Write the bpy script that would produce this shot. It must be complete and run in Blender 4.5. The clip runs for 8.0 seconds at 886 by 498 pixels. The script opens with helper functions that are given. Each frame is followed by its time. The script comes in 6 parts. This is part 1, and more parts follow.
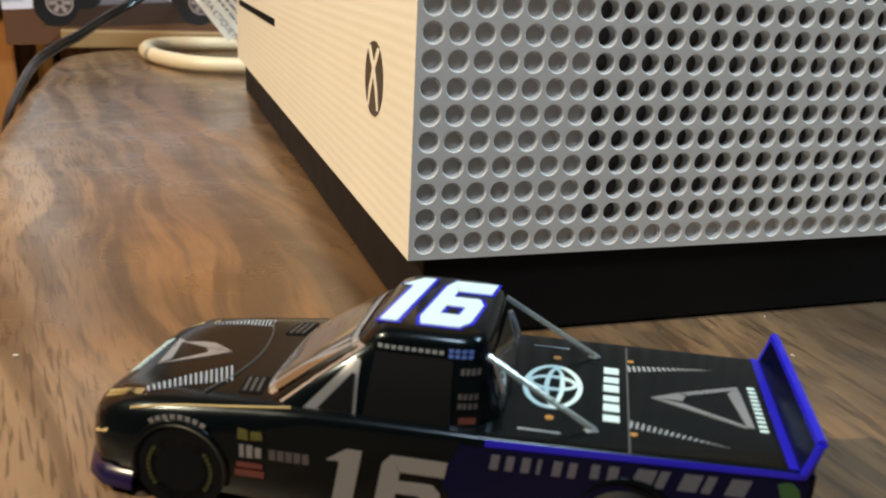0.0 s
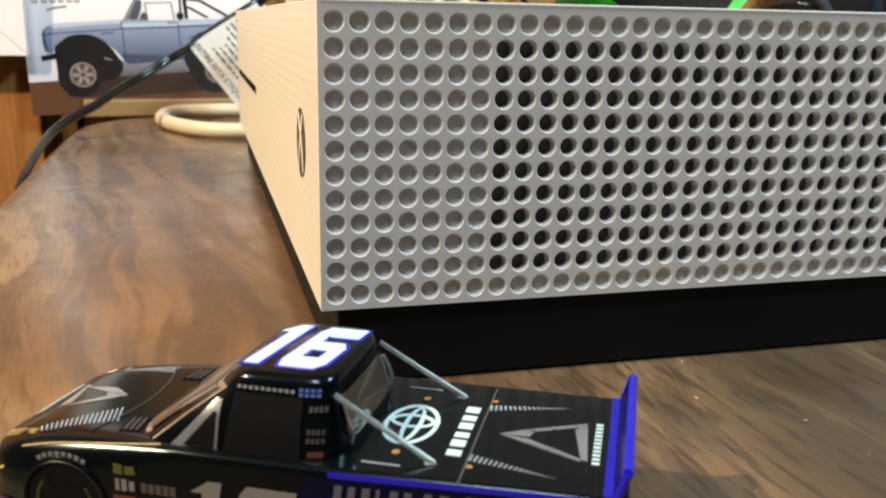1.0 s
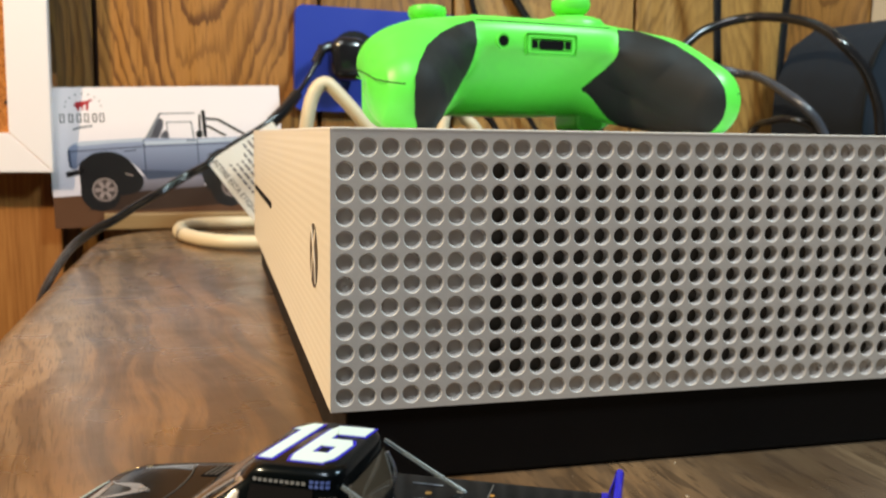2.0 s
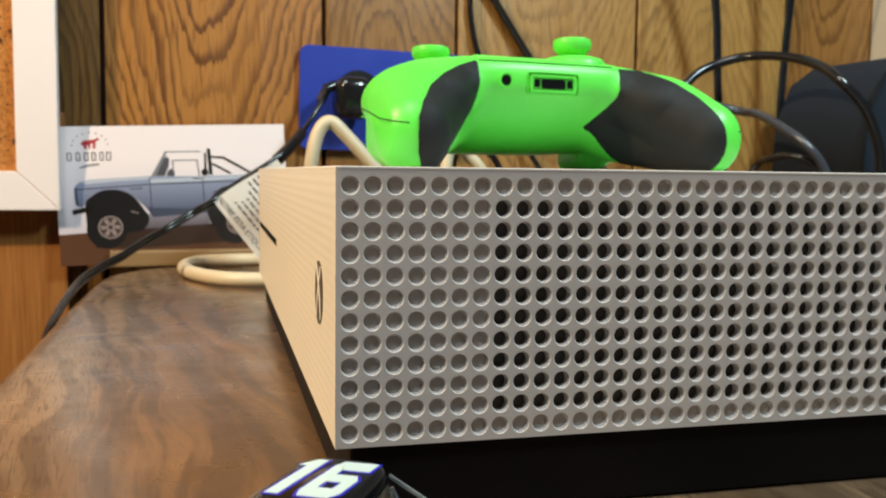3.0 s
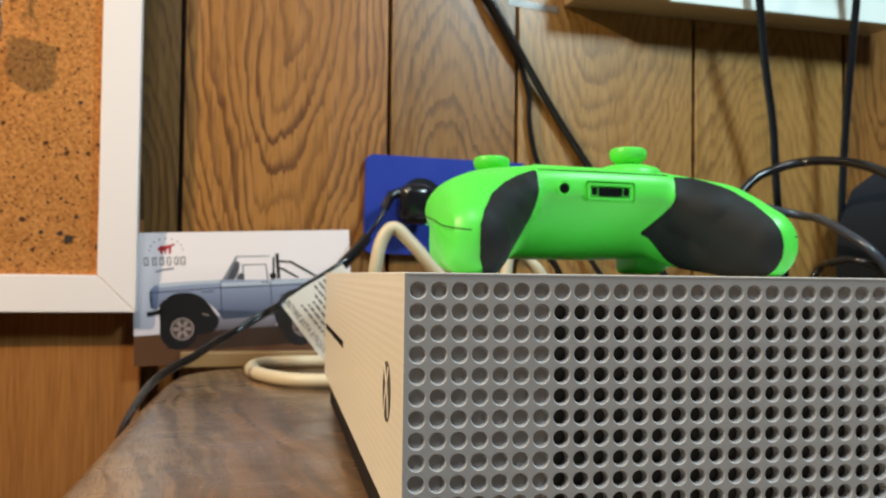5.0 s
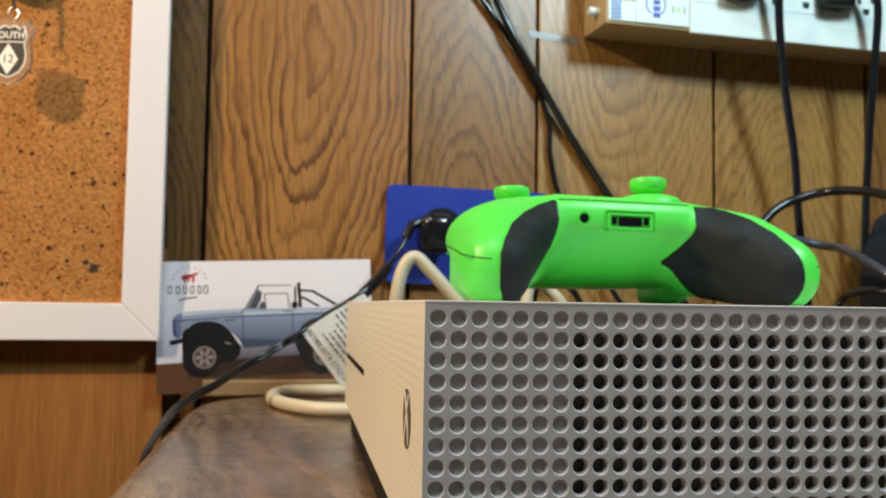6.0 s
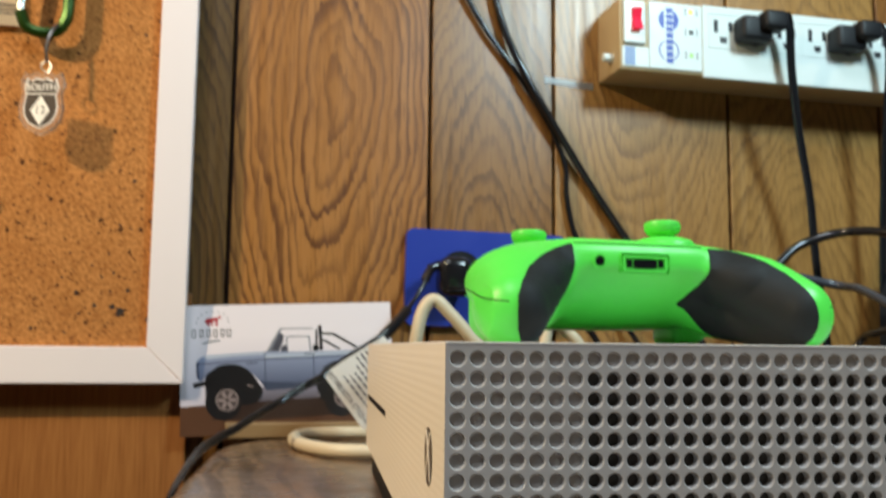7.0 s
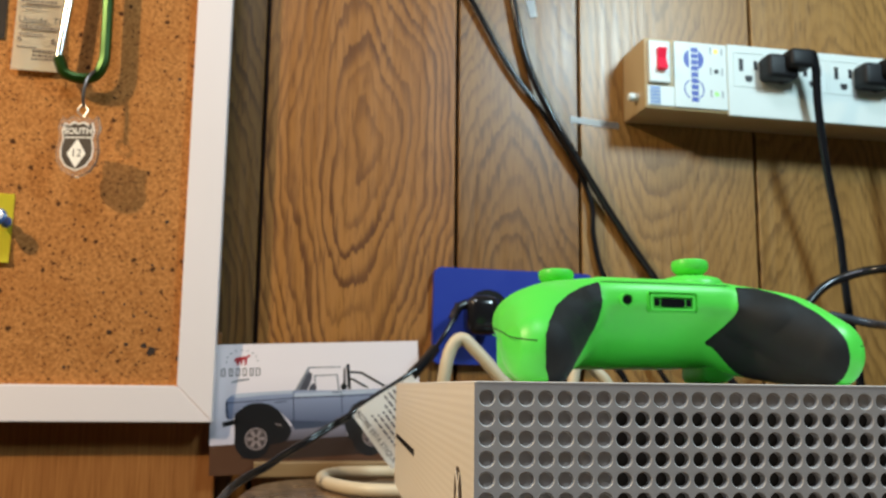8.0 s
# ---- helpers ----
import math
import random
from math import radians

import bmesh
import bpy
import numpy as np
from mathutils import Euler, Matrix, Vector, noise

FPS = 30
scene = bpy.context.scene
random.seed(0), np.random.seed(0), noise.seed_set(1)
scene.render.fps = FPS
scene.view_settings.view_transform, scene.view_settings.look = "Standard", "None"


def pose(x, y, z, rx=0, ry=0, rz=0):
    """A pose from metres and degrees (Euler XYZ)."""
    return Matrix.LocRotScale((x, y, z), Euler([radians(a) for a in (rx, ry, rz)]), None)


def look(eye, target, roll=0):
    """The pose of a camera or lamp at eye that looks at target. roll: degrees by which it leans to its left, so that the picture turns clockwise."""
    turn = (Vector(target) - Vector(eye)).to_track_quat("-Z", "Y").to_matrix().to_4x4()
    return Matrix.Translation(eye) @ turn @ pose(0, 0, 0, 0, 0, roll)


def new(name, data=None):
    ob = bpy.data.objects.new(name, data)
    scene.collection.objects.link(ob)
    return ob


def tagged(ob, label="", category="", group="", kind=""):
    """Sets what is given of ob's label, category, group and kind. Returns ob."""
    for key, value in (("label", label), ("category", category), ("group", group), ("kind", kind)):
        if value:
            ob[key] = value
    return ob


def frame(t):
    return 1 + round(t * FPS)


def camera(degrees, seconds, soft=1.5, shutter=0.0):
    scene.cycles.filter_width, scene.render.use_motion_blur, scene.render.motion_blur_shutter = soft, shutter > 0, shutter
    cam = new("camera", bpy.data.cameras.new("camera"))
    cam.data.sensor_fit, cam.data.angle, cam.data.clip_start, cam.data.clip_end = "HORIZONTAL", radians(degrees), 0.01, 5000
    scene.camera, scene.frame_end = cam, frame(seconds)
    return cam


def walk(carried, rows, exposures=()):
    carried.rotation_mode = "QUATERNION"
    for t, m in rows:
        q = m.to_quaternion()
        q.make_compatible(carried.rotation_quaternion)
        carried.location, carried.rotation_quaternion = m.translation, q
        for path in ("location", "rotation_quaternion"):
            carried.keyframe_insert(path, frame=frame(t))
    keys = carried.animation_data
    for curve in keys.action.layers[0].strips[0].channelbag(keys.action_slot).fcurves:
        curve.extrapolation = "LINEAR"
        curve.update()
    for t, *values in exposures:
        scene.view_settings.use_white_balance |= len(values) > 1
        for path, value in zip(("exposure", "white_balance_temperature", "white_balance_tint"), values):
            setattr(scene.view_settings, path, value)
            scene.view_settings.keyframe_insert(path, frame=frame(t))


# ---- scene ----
cam = camera(52.72, 8.0, soft=1.9, shutter=0.5)
# a small phone lens, focused on the near things
cam.data.dof.use_dof, cam.data.dof.focus_distance, cam.data.dof.aperture_fstop = True, 0.18, 48.0
# seconds, place in metres, turn in degrees
PATH = [
    (0.0, -0.03741, -0.13045, 0.05824, 72.220, -2.719, -17.455),
    (0.5, -0.03528, -0.13655, 0.06026, 73.258, -1.432, -15.593),
    (0.7, -0.02934, -0.13882, 0.06081, 74.126, -0.991, -14.892),
    (0.8, -0.02367, -0.14186, 0.06054, 74.861, -0.923, -14.935),
    (1.0, -0.01852, -0.14560, 0.06072, 75.787, -1.101, -15.023),
    (1.5, -0.01860, -0.15208, 0.06120, 79.112, -0.763, -14.673),
    (2.0, -0.02007, -0.15747, 0.06281, 82.783, -0.810, -14.406),
    (2.2, -0.02040, -0.15889, 0.06284, 83.761, -0.696, -14.364),
    (3.3, -0.02084, -0.15965, 0.06306, 86.147, -0.860, -13.905),
    (3.5, -0.02162, -0.16296, 0.06289, 87.219, -0.854, -13.365),
    (3.8, -0.02293, -0.16796, 0.06334, 89.091, -0.751, -12.309),
    (4.0, -0.02323, -0.16874, 0.06294, 91.035, -0.941, -11.347),
    (4.5, -0.02319, -0.16930, 0.06318, 91.104, -0.881, -10.584),
    (4.7, -0.02343, -0.16934, 0.06367, 91.179, -0.742, -10.590),
    (5.8, -0.02386, -0.17280, 0.06315, 93.487, -0.917, -9.237),
    (6.0, -0.02391, -0.17242, 0.06319, 93.579, -0.879, -9.036),
    (6.5, -0.02395, -0.17298, 0.06342, 93.663, -0.752, -8.754),
    (6.8, -0.02437, -0.17582, 0.06336, 94.534, -0.750, -8.453),
    (7.0, -0.02545, -0.18164, 0.06288, 96.273, -0.616, -7.817),
    (7.2, -0.02568, -0.18336, 0.06320, 98.080, -0.552, -6.966),
    (7.5, -0.02565, -0.18296, 0.06255, 98.692, -0.862, -6.367),
    (8.0, -0.02631, -0.18514, 0.06305, 98.687, -0.644, -6.095),
]
walk(cam, [(t, pose(x, y, z, rx, ry, rz)) for t, x, y, z, rx, ry, rz in PATH],
     [(0.0, 0.47, 6500, 12), (1.0, 0.66, 6750, 13), (2.0, 0.45, 7300, 16), (3.5, 0.28, 7300, 15), (4.5, 0.16, 6950, 14), (6.5, 0.03, 6800, 14), (7.0, 0.04, 6800, 14), (8.0, -0.10, 6750, 15)])

# ---- world and light ----
world = bpy.data.worlds.new("world")
scene.world = world
world.use_nodes = True
world.node_tree.nodes["Background"].inputs[0].default_value = (0.9, 0.95, 1.0, 1)
world.node_tree.nodes["Background"].inputs[1].default_value = 0.03


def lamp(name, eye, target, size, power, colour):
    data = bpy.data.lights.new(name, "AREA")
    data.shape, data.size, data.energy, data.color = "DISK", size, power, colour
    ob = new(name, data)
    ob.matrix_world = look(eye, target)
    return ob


# unseen warm source on the left, placed by the shadows on the cork
lamp("warm_left_light", (-0.66, -0.03, 0.62), (-0.36, 0.07, 0.02), 0.035, 8.1, (1.0, 0.81, 0.51))
# unseen cool source on the right, placed by the power strip's shadow
lamp("cool_right_light", (0.45, -0.04, 0.59), (0.40, 0.46, 0.24), 0.13, 4.5, (0.62, 0.91, 1.0))
# added fill from above for the general ambient, no fixture known
lamp("overhead_fill_light", (-0.28, -0.52, 1.42), (0.1, 0.1, 0.0), 0.35, 9.8, (0.84, 0.94, 1.0))

# ---- materials ----
MM = 0.001


def mat(name, colour, rough=0.5, metal=0.0, bump=0.0, grain=300.0, vary=0.08, coat=0.0, spec=0.5, trans=0.0):
    """A plain surface with slight cloudiness in colour and gloss, and a fine relief. grain: in waves a metre."""
    m = bpy.data.materials.new(name)
    m.use_nodes = True
    nt = m.node_tree
    b = nt.nodes["Principled BSDF"]
    tc = nt.nodes.new("ShaderNodeTexCoord")
    n1 = nt.nodes.new("ShaderNodeTexNoise")
    n1.inputs["Scale"].default_value = grain * 0.15
    n1.inputs["Detail"].default_value = 4
    n2 = nt.nodes.new("ShaderNodeTexNoise")
    n2.inputs["Scale"].default_value = grain * 4
    n2.inputs["Detail"].default_value = 2
    for n in (n1, n2):
        nt.links.new(tc.outputs["Object"], n.inputs["Vector"])
    ramp = nt.nodes.new("ShaderNodeMix")
    ramp.data_type = "RGBA"
    ramp.inputs[6].default_value = (*[c * (1 - vary) for c in colour], 1)
    ramp.inputs[7].default_value = (*[min(1, c * (1 + vary)) for c in colour], 1)
    nt.links.new(n1.outputs[0], ramp.inputs[0])
    nt.links.new(ramp.outputs[2], b.inputs["Base Color"])
    mr = nt.nodes.new("ShaderNodeMapRange")
    mr.inputs[3].default_value, mr.inputs[4].default_value = max(0.02, rough * 0.8), min(1, rough * 1.2)
    nt.links.new(n1.outputs[0], mr.inputs[0])
    nt.links.new(mr.outputs[0], b.inputs["Roughness"])
    b.inputs["Metallic"].default_value = metal
    b.inputs["Coat Weight"].default_value = coat
    b.inputs["Coat Roughness"].default_value = 0.06
    b.inputs["Specular IOR Level"].default_value = spec
    b.inputs["Transmission Weight"].default_value = trans
    if bump:
        bp = nt.nodes.new("ShaderNodeBump")
        bp.inputs["Strength"].default_value = bump
        bp.inputs["Distance"].default_value = 0.0003
        nt.links.new(n2.outputs[0], bp.inputs["Height"])
        nt.links.new(bp.outputs[0], b.inputs["Normal"])
    return m


def glow(name, colour, strength):
    m = mat(name, colour)
    b = m.node_tree.nodes["Principled BSDF"]
    b.inputs["Emission Color"].default_value = (*colour, 1)
    b.inputs["Emission Strength"].default_value = strength
    return m


def wood(name, stops, ring, stretch, gloss, warp=0.02, pores=0.35, turn=(0, 0, 0), fig=0.38):
    """Sawn wood. stops: colours from dark to light. ring: growth rings a metre; stretch: how much the figure is drawn out lengthwise (z)."""
    m = bpy.data.materials.new(name)
    m.use_nodes = True
    nt, new_node = m.node_tree, m.node_tree.nodes.new
    b = nt.nodes["Principled BSDF"]
    tc, mp = new_node("ShaderNodeTexCoord"), new_node("ShaderNodeMapping")
    mp.inputs["Rotation"].default_value = [radians(a) for a in turn]
    nt.links.new(tc.outputs["Object"], mp.inputs["Vector"])
    drawn = new_node("ShaderNodeVectorMath")
    drawn.operation = "MULTIPLY"
    drawn.inputs[1].default_value = (1, 1, stretch)
    nt.links.new(mp.outputs[0], drawn.inputs[0])
    n = new_node("ShaderNodeTexNoise")
    n.inputs["Scale"].default_value, n.inputs["Detail"].default_value = 9.0, 3.0
    nt.links.new(drawn.outputs[0], n.inputs["Vector"])
    sub = new_node("ShaderNodeVectorMath")
    sub.operation = "MULTIPLY_ADD"
    sub.inputs[1].default_value = (warp * 2, warp * 2, warp * 2)
    nt.links.new(n.outputs["Color"], sub.inputs[0])
    nt.links.new(drawn.outputs[0], sub.inputs[2])
    wv = new_node("ShaderNodeTexWave")
    wv.wave_type, wv.rings_direction, wv.wave_profile = "RINGS", "Y", "SIN"
    wv.inputs["Scale"].default_value = ring
    wv.inputs["Distortion"].default_value, wv.inputs["Detail"].default_value = 1.5, 3.0
    wv.inputs["Detail Scale"].default_value = 1.2
    fine = new_node("ShaderNodeTexNoise")
    fine.inputs["Scale"].default_value, fine.inputs["Detail"].default_value = 700.0, 3.0
    fm = new_node("ShaderNodeVectorMath")
    fm.operation = "MULTIPLY"
    fm.inputs[1].default_value = (1, 1, 0.035)
    nt.links.new(mp.outputs[0], fm.inputs[0])
    nt.links.new(fm.outputs[0], fine.inputs["Vector"])
    nt.links.new(sub.outputs[0], wv.inputs["Vector"])
    band = new_node("ShaderNodeMapRange")
    band.interpolation_type = "SMOOTHSTEP"
    nt.links.new(wv.outputs["Fac"], band.inputs[0])
    broad = new_node("ShaderNodeTexNoise")
    broad.inputs["Scale"].default_value, broad.inputs["Detail"].default_value = 14.0, 2.0
    nt.links.new(drawn.outputs[0], broad.inputs["Vector"])
    a1 = new_node("ShaderNodeMath")
    a1.operation = "MULTIPLY_ADD"
    a1.inputs[1].default_value = fig
    nt.links.new(band.outputs[0], a1.inputs[0])
    a2 = new_node("ShaderNodeMath")
    a2.operation = "MULTIPLY_ADD"
    a2.inputs[1].default_value = pores
    nt.links.new(fine.outputs[0], a2.inputs[0])
    a3 = new_node("ShaderNodeMath")
    a3.operation = "MULTIPLY_ADD"
    a3.inputs[1].default_value, a3.inputs[2].default_value = 0.55, -0.12
    nt.links.new(broad.outputs[0], a3.inputs[0])
    nt.links.new(a3.outputs[0], a2.inputs[2])
    nt.links.new(a2.outputs[0], a1.inputs[2])
    cr = new_node("ShaderNodeValToRGB")
    cr.color_ramp.elements[0].position, cr.color_ramp.elements[1].position = 0.15, 0.85
    cr.color_ramp.elements[0].color, cr.color_ramp.elements[1].color = (*stops[0], 1), (*stops[-1], 1)
    for i, c in enumerate(stops[1:-1]):
        e = cr.color_ramp.elements.new(0.15 + 0.7 * (i + 1) / (len(stops) - 1))
        e.color = (*c, 1)
    nt.links.new(a1.outputs[0], cr.inputs[0])
    nt.links.new(cr.outputs[0], b.inputs["Base Color"])
    mr = new_node("ShaderNodeMapRange")
    mr.inputs[3].default_value, mr.inputs[4].default_value = gloss[0], gloss[1]
    nt.links.new(fine.outputs[0], mr.inputs[0])
    nt.links.new(mr.outputs[0], b.inputs["Roughness"])
    bp = new_node("ShaderNodeBump")
    bp.inputs["Strength"].default_value, bp.inputs["Distance"].default_value = 0.25, 0.0004
    nt.links.new(a1.outputs[0], bp.inputs["Height"])
    nt.links.new(bp.outputs[0], b.inputs["Normal"])
    return m


class Nodes:
    """Short ways to add and join the nodes of one material."""

    def __init__(self, name):
        self.m = bpy.data.materials.new(name)
        self.m.use_nodes = True
        self.nt = self.m.node_tree
        self.out = self.nt.nodes["Principled BSDF"]
        self.at = self.nt.nodes.new("ShaderNodeTexCoord").outputs["Object"]

    def join(self, value, socket):
        if isinstance(value, bpy.types.NodeSocket):
            self.nt.links.new(value, socket)
        else:
            socket.default_value = value

    def math(self, op, *values):
        n = self.nt.nodes.new("ShaderNodeMath")
        n.operation = op
        for v, s in zip(values, n.inputs):
            self.join(v, s)
        return n.outputs[0]

    def vec(self, op, *values):
        n = self.nt.nodes.new("ShaderNodeVectorMath")
        n.operation = op
        for v, s in zip(values, n.inputs):
            self.join(v, s)
        return n.outputs["Value"] if op == "LENGTH" else n.outputs[0]

    def noise(self, at, stretch, size, detail=2.0, rough=0.5):
        n = self.nt.nodes.new("ShaderNodeTexNoise")
        n.inputs["Scale"].default_value, n.inputs["Detail"].default_value, n.inputs["Roughness"].default_value = size, detail, rough
        self.join(self.vec("MULTIPLY", at, stretch), n.inputs["Vector"])
        return n

    def step(self, value, a, b, lo=0.0, hi=1.0):
        n = self.nt.nodes.new("ShaderNodeMapRange")
        n.interpolation_type = "SMOOTHSTEP"
        for v, s in zip((value, a, b, lo, hi), n.inputs):
            self.join(v, s)
        return n.outputs[0]

    def mix(self, share, a, b, kind="MIX"):
        n = self.nt.nodes.new("ShaderNodeMix")
        n.data_type, n.blend_type = "RGBA", kind
        for v, s in ((share, n.inputs[0]), (a, n.inputs[6]), (b, n.inputs[7])):
            self.join((*v, 1) if isinstance(v, tuple) and len(v) == 3 else v, s)
        return n.outputs[2]

    def relief(self, height, strength, metres):
        n = self.nt.nodes.new("ShaderNodeBump")
        n.inputs["Strength"].default_value, n.inputs["Distance"].default_value = strength, metres
        self.join(height, n.inputs["Height"])
        self.join(n.outputs[0], self.out.inputs["Normal"])


def cork(name):
    """Pressed cork: fine tan crumbs with small dark flecks and scattered larger dark grains."""
    w = Nodes(name)
    crumb = w.noise(w.at, (1, 1, 1), 420.0, 6.0)
    base = w.mix(w.step(crumb.outputs[0], 0.25, 0.75), (0.31, 0.118, 0.031), (0.60, 0.265, 0.084))
    cloud = w.noise(w.at, (1, 1, 1), 30.0, 3.0)
    base = w.mix(w.step(cloud.outputs[0], 0.35, 0.7, 0.0, 0.30), base, (0.36, 0.125, 0.028))
    fleck = w.noise(w.at, (1, 1, 1), 520.0, 3.0)
    colour = w.mix(w.step(fleck.outputs[0], 0.625, 0.66, 0.0, 0.85), base, (0.075, 0.022, 0.008))
    dark = 0.0
    for size, most in ((150.0, 0.30), (320.0, 0.34)):
        cell = w.nt.nodes.new("ShaderNodeTexVoronoi")
        cell.inputs["Scale"].default_value = size
        w.join(w.vec("MULTIPLY_ADD", crumb.outputs["Color"], (0.004, 0.004, 0.004), w.at), cell.inputs["Vector"])
        chance = w.nt.nodes.new("ShaderNodeSeparateColor")
        w.join(cell.outputs["Color"], chance.inputs[0])
        reach = w.math("MULTIPLY", w.step(chance.outputs[0], 0.70, 1.0), most)
        dark = w.math("MAXIMUM", dark, w.step(w.math("SUBTRACT", reach, cell.outputs["Distance"]), 0.0, 0.05))
    colour = w.mix(w.math("MULTIPLY", dark, 0.9), colour, (0.040, 0.014, 0.007))
    w.join(colour, w.out.inputs["Base Color"])
    w.out.inputs["Roughness"].default_value, w.out.inputs["Specular IOR Level"].default_value = 0.9, 0.15
    w.relief(w.math("SUBTRACT", crumb.outputs[0], dark), 0.5, 0.0006)
    return w.m


BROWN = wood("stained_wood", ((0.15, 0.050, 0.013), (0.30, 0.112, 0.030), (0.44, 0.185, 0.052)), 20.0, 0.03, (0.3, 0.45), warp=0.03, fig=0.06, pores=0.75)


def oak_panel():
    """Plain-sawn oak veneer: nested pointed arches round a heart, toothed across the grain, with fine pores. The grain runs along z."""
    w = Nodes("oak_panel")
    info = w.nt.nodes.new("ShaderNodeObjectInfo")
    at = w.vec("MULTIPLY_ADD", info.outputs["Random"], (0.02, 0.0, 0.35), w.at)
    wobble = w.noise(at, (1, 0, 0.45), 34.0, 2.0)
    bend = w.noise(at, (1, 0, 0.30), 11.0, 2.0)
    curve = w.vec("MULTIPLY_ADD", w.vec("SUBTRACT", bend.outputs["Color"], (0.5, 0.5, 0.5)), (0.055, 0.0, 0.11), w.at)
    curve = w.vec("MULTIPLY_ADD", w.vec("SUBTRACT", wobble.outputs["Color"], (0.5, 0.5, 0.5)), (0.018, 0.0, 0.035), curve)
    tooth = w.noise(at, (1, 0, 0.025), 420.0, 2.0, 0.6)
    comb = w.nt.nodes.new("ShaderNodeCombineXYZ")
    w.join(w.math("MULTIPLY", w.math("SUBTRACT", tooth.outputs[0], 0.5), 0.020), comb.inputs[2])
    figure = w.vec("MULTIPLY", w.vec("ADD", curve, comb.outputs[0]), (1.0, 0.0, 0.33))
    axes = w.nt.nodes.new("ShaderNodeSeparateXYZ")
    w.join(figure, axes.inputs[0])
    across, lengthwise = (w.math("POWER", w.math("ABSOLUTE", axes.outputs[k]), 1.45) for k in (0, 2))
    d = w.math("POWER", w.math("ADD", across, lengthwise), 1 / 1.45)
    phase = w.math("MULTIPLY", w.math("POWER", d, 1.18), 190.0)
    saw = w.math("FRACT", phase)
    late = w.math("MULTIPLY", w.step(saw, w.step(wobble.outputs[0], 0.3, 0.7, 0.12, 0.58), 0.85), w.step(saw, 1.0, 0.93))
    # every ring has a depth of its own
    ring = w.nt.nodes.new("ShaderNodeTexWhiteNoise")
    ring.noise_dimensions = "1D"
    w.join(w.math("FLOOR", phase), ring.inputs["W"])
    late = w.math("MULTIPLY", late, w.step(ring.outputs["Value"], 0.0, 1.0, 0.55, 1.15))
    patchy = w.noise(at, (1, 0, 0.3), 16.0, 3.0)
    late = w.math("MULTIPLY", late, w.step(patchy.outputs[0], 0.32, 0.62, 0.40, 1.0))
    pore = w.noise(at, (1, 0, 0.045), 800.0, 2.0, 0.6)
    pores = w.step(pore.outputs[0], 0.52, 0.68)
    streak = w.noise(at, (1, 0, 0.035), 150.0, 4.0, 0.6)
    cloud = w.noise(at, (1, 0, 0.35), 9.0, 2.0)
    base = w.mix(streak.outputs[0], (0.265, 0.118, 0.030), (0.445, 0.235, 0.074))
    base = w.mix(w.step(cloud.outputs[0], 0.35, 0.7, 0.0, 0.45), base, (0.43, 0.230, 0.078))
    colour = w.mix(w.math("MULTIPLY", w.math("MULTIPLY", late, 0.95), info.outputs["Alpha"]), base, (0.095, 0.034, 0.008))
    colour = w.mix(w.math("MULTIPLY", pores, 0.62), colour, (0.085, 0.032, 0.009))
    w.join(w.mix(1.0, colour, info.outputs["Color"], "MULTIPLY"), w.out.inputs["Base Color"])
    w.join(w.step(streak.outputs[0], 0.2, 0.8, 0.30, 0.46), w.out.inputs["Roughness"])
    w.relief(w.math("ADD", pores, late), -0.18, 0.0003)
    w.out.inputs["Coat Weight"].default_value, w.out.inputs["Coat Roughness"].default_value = 0.30, 0.40
    return w.m


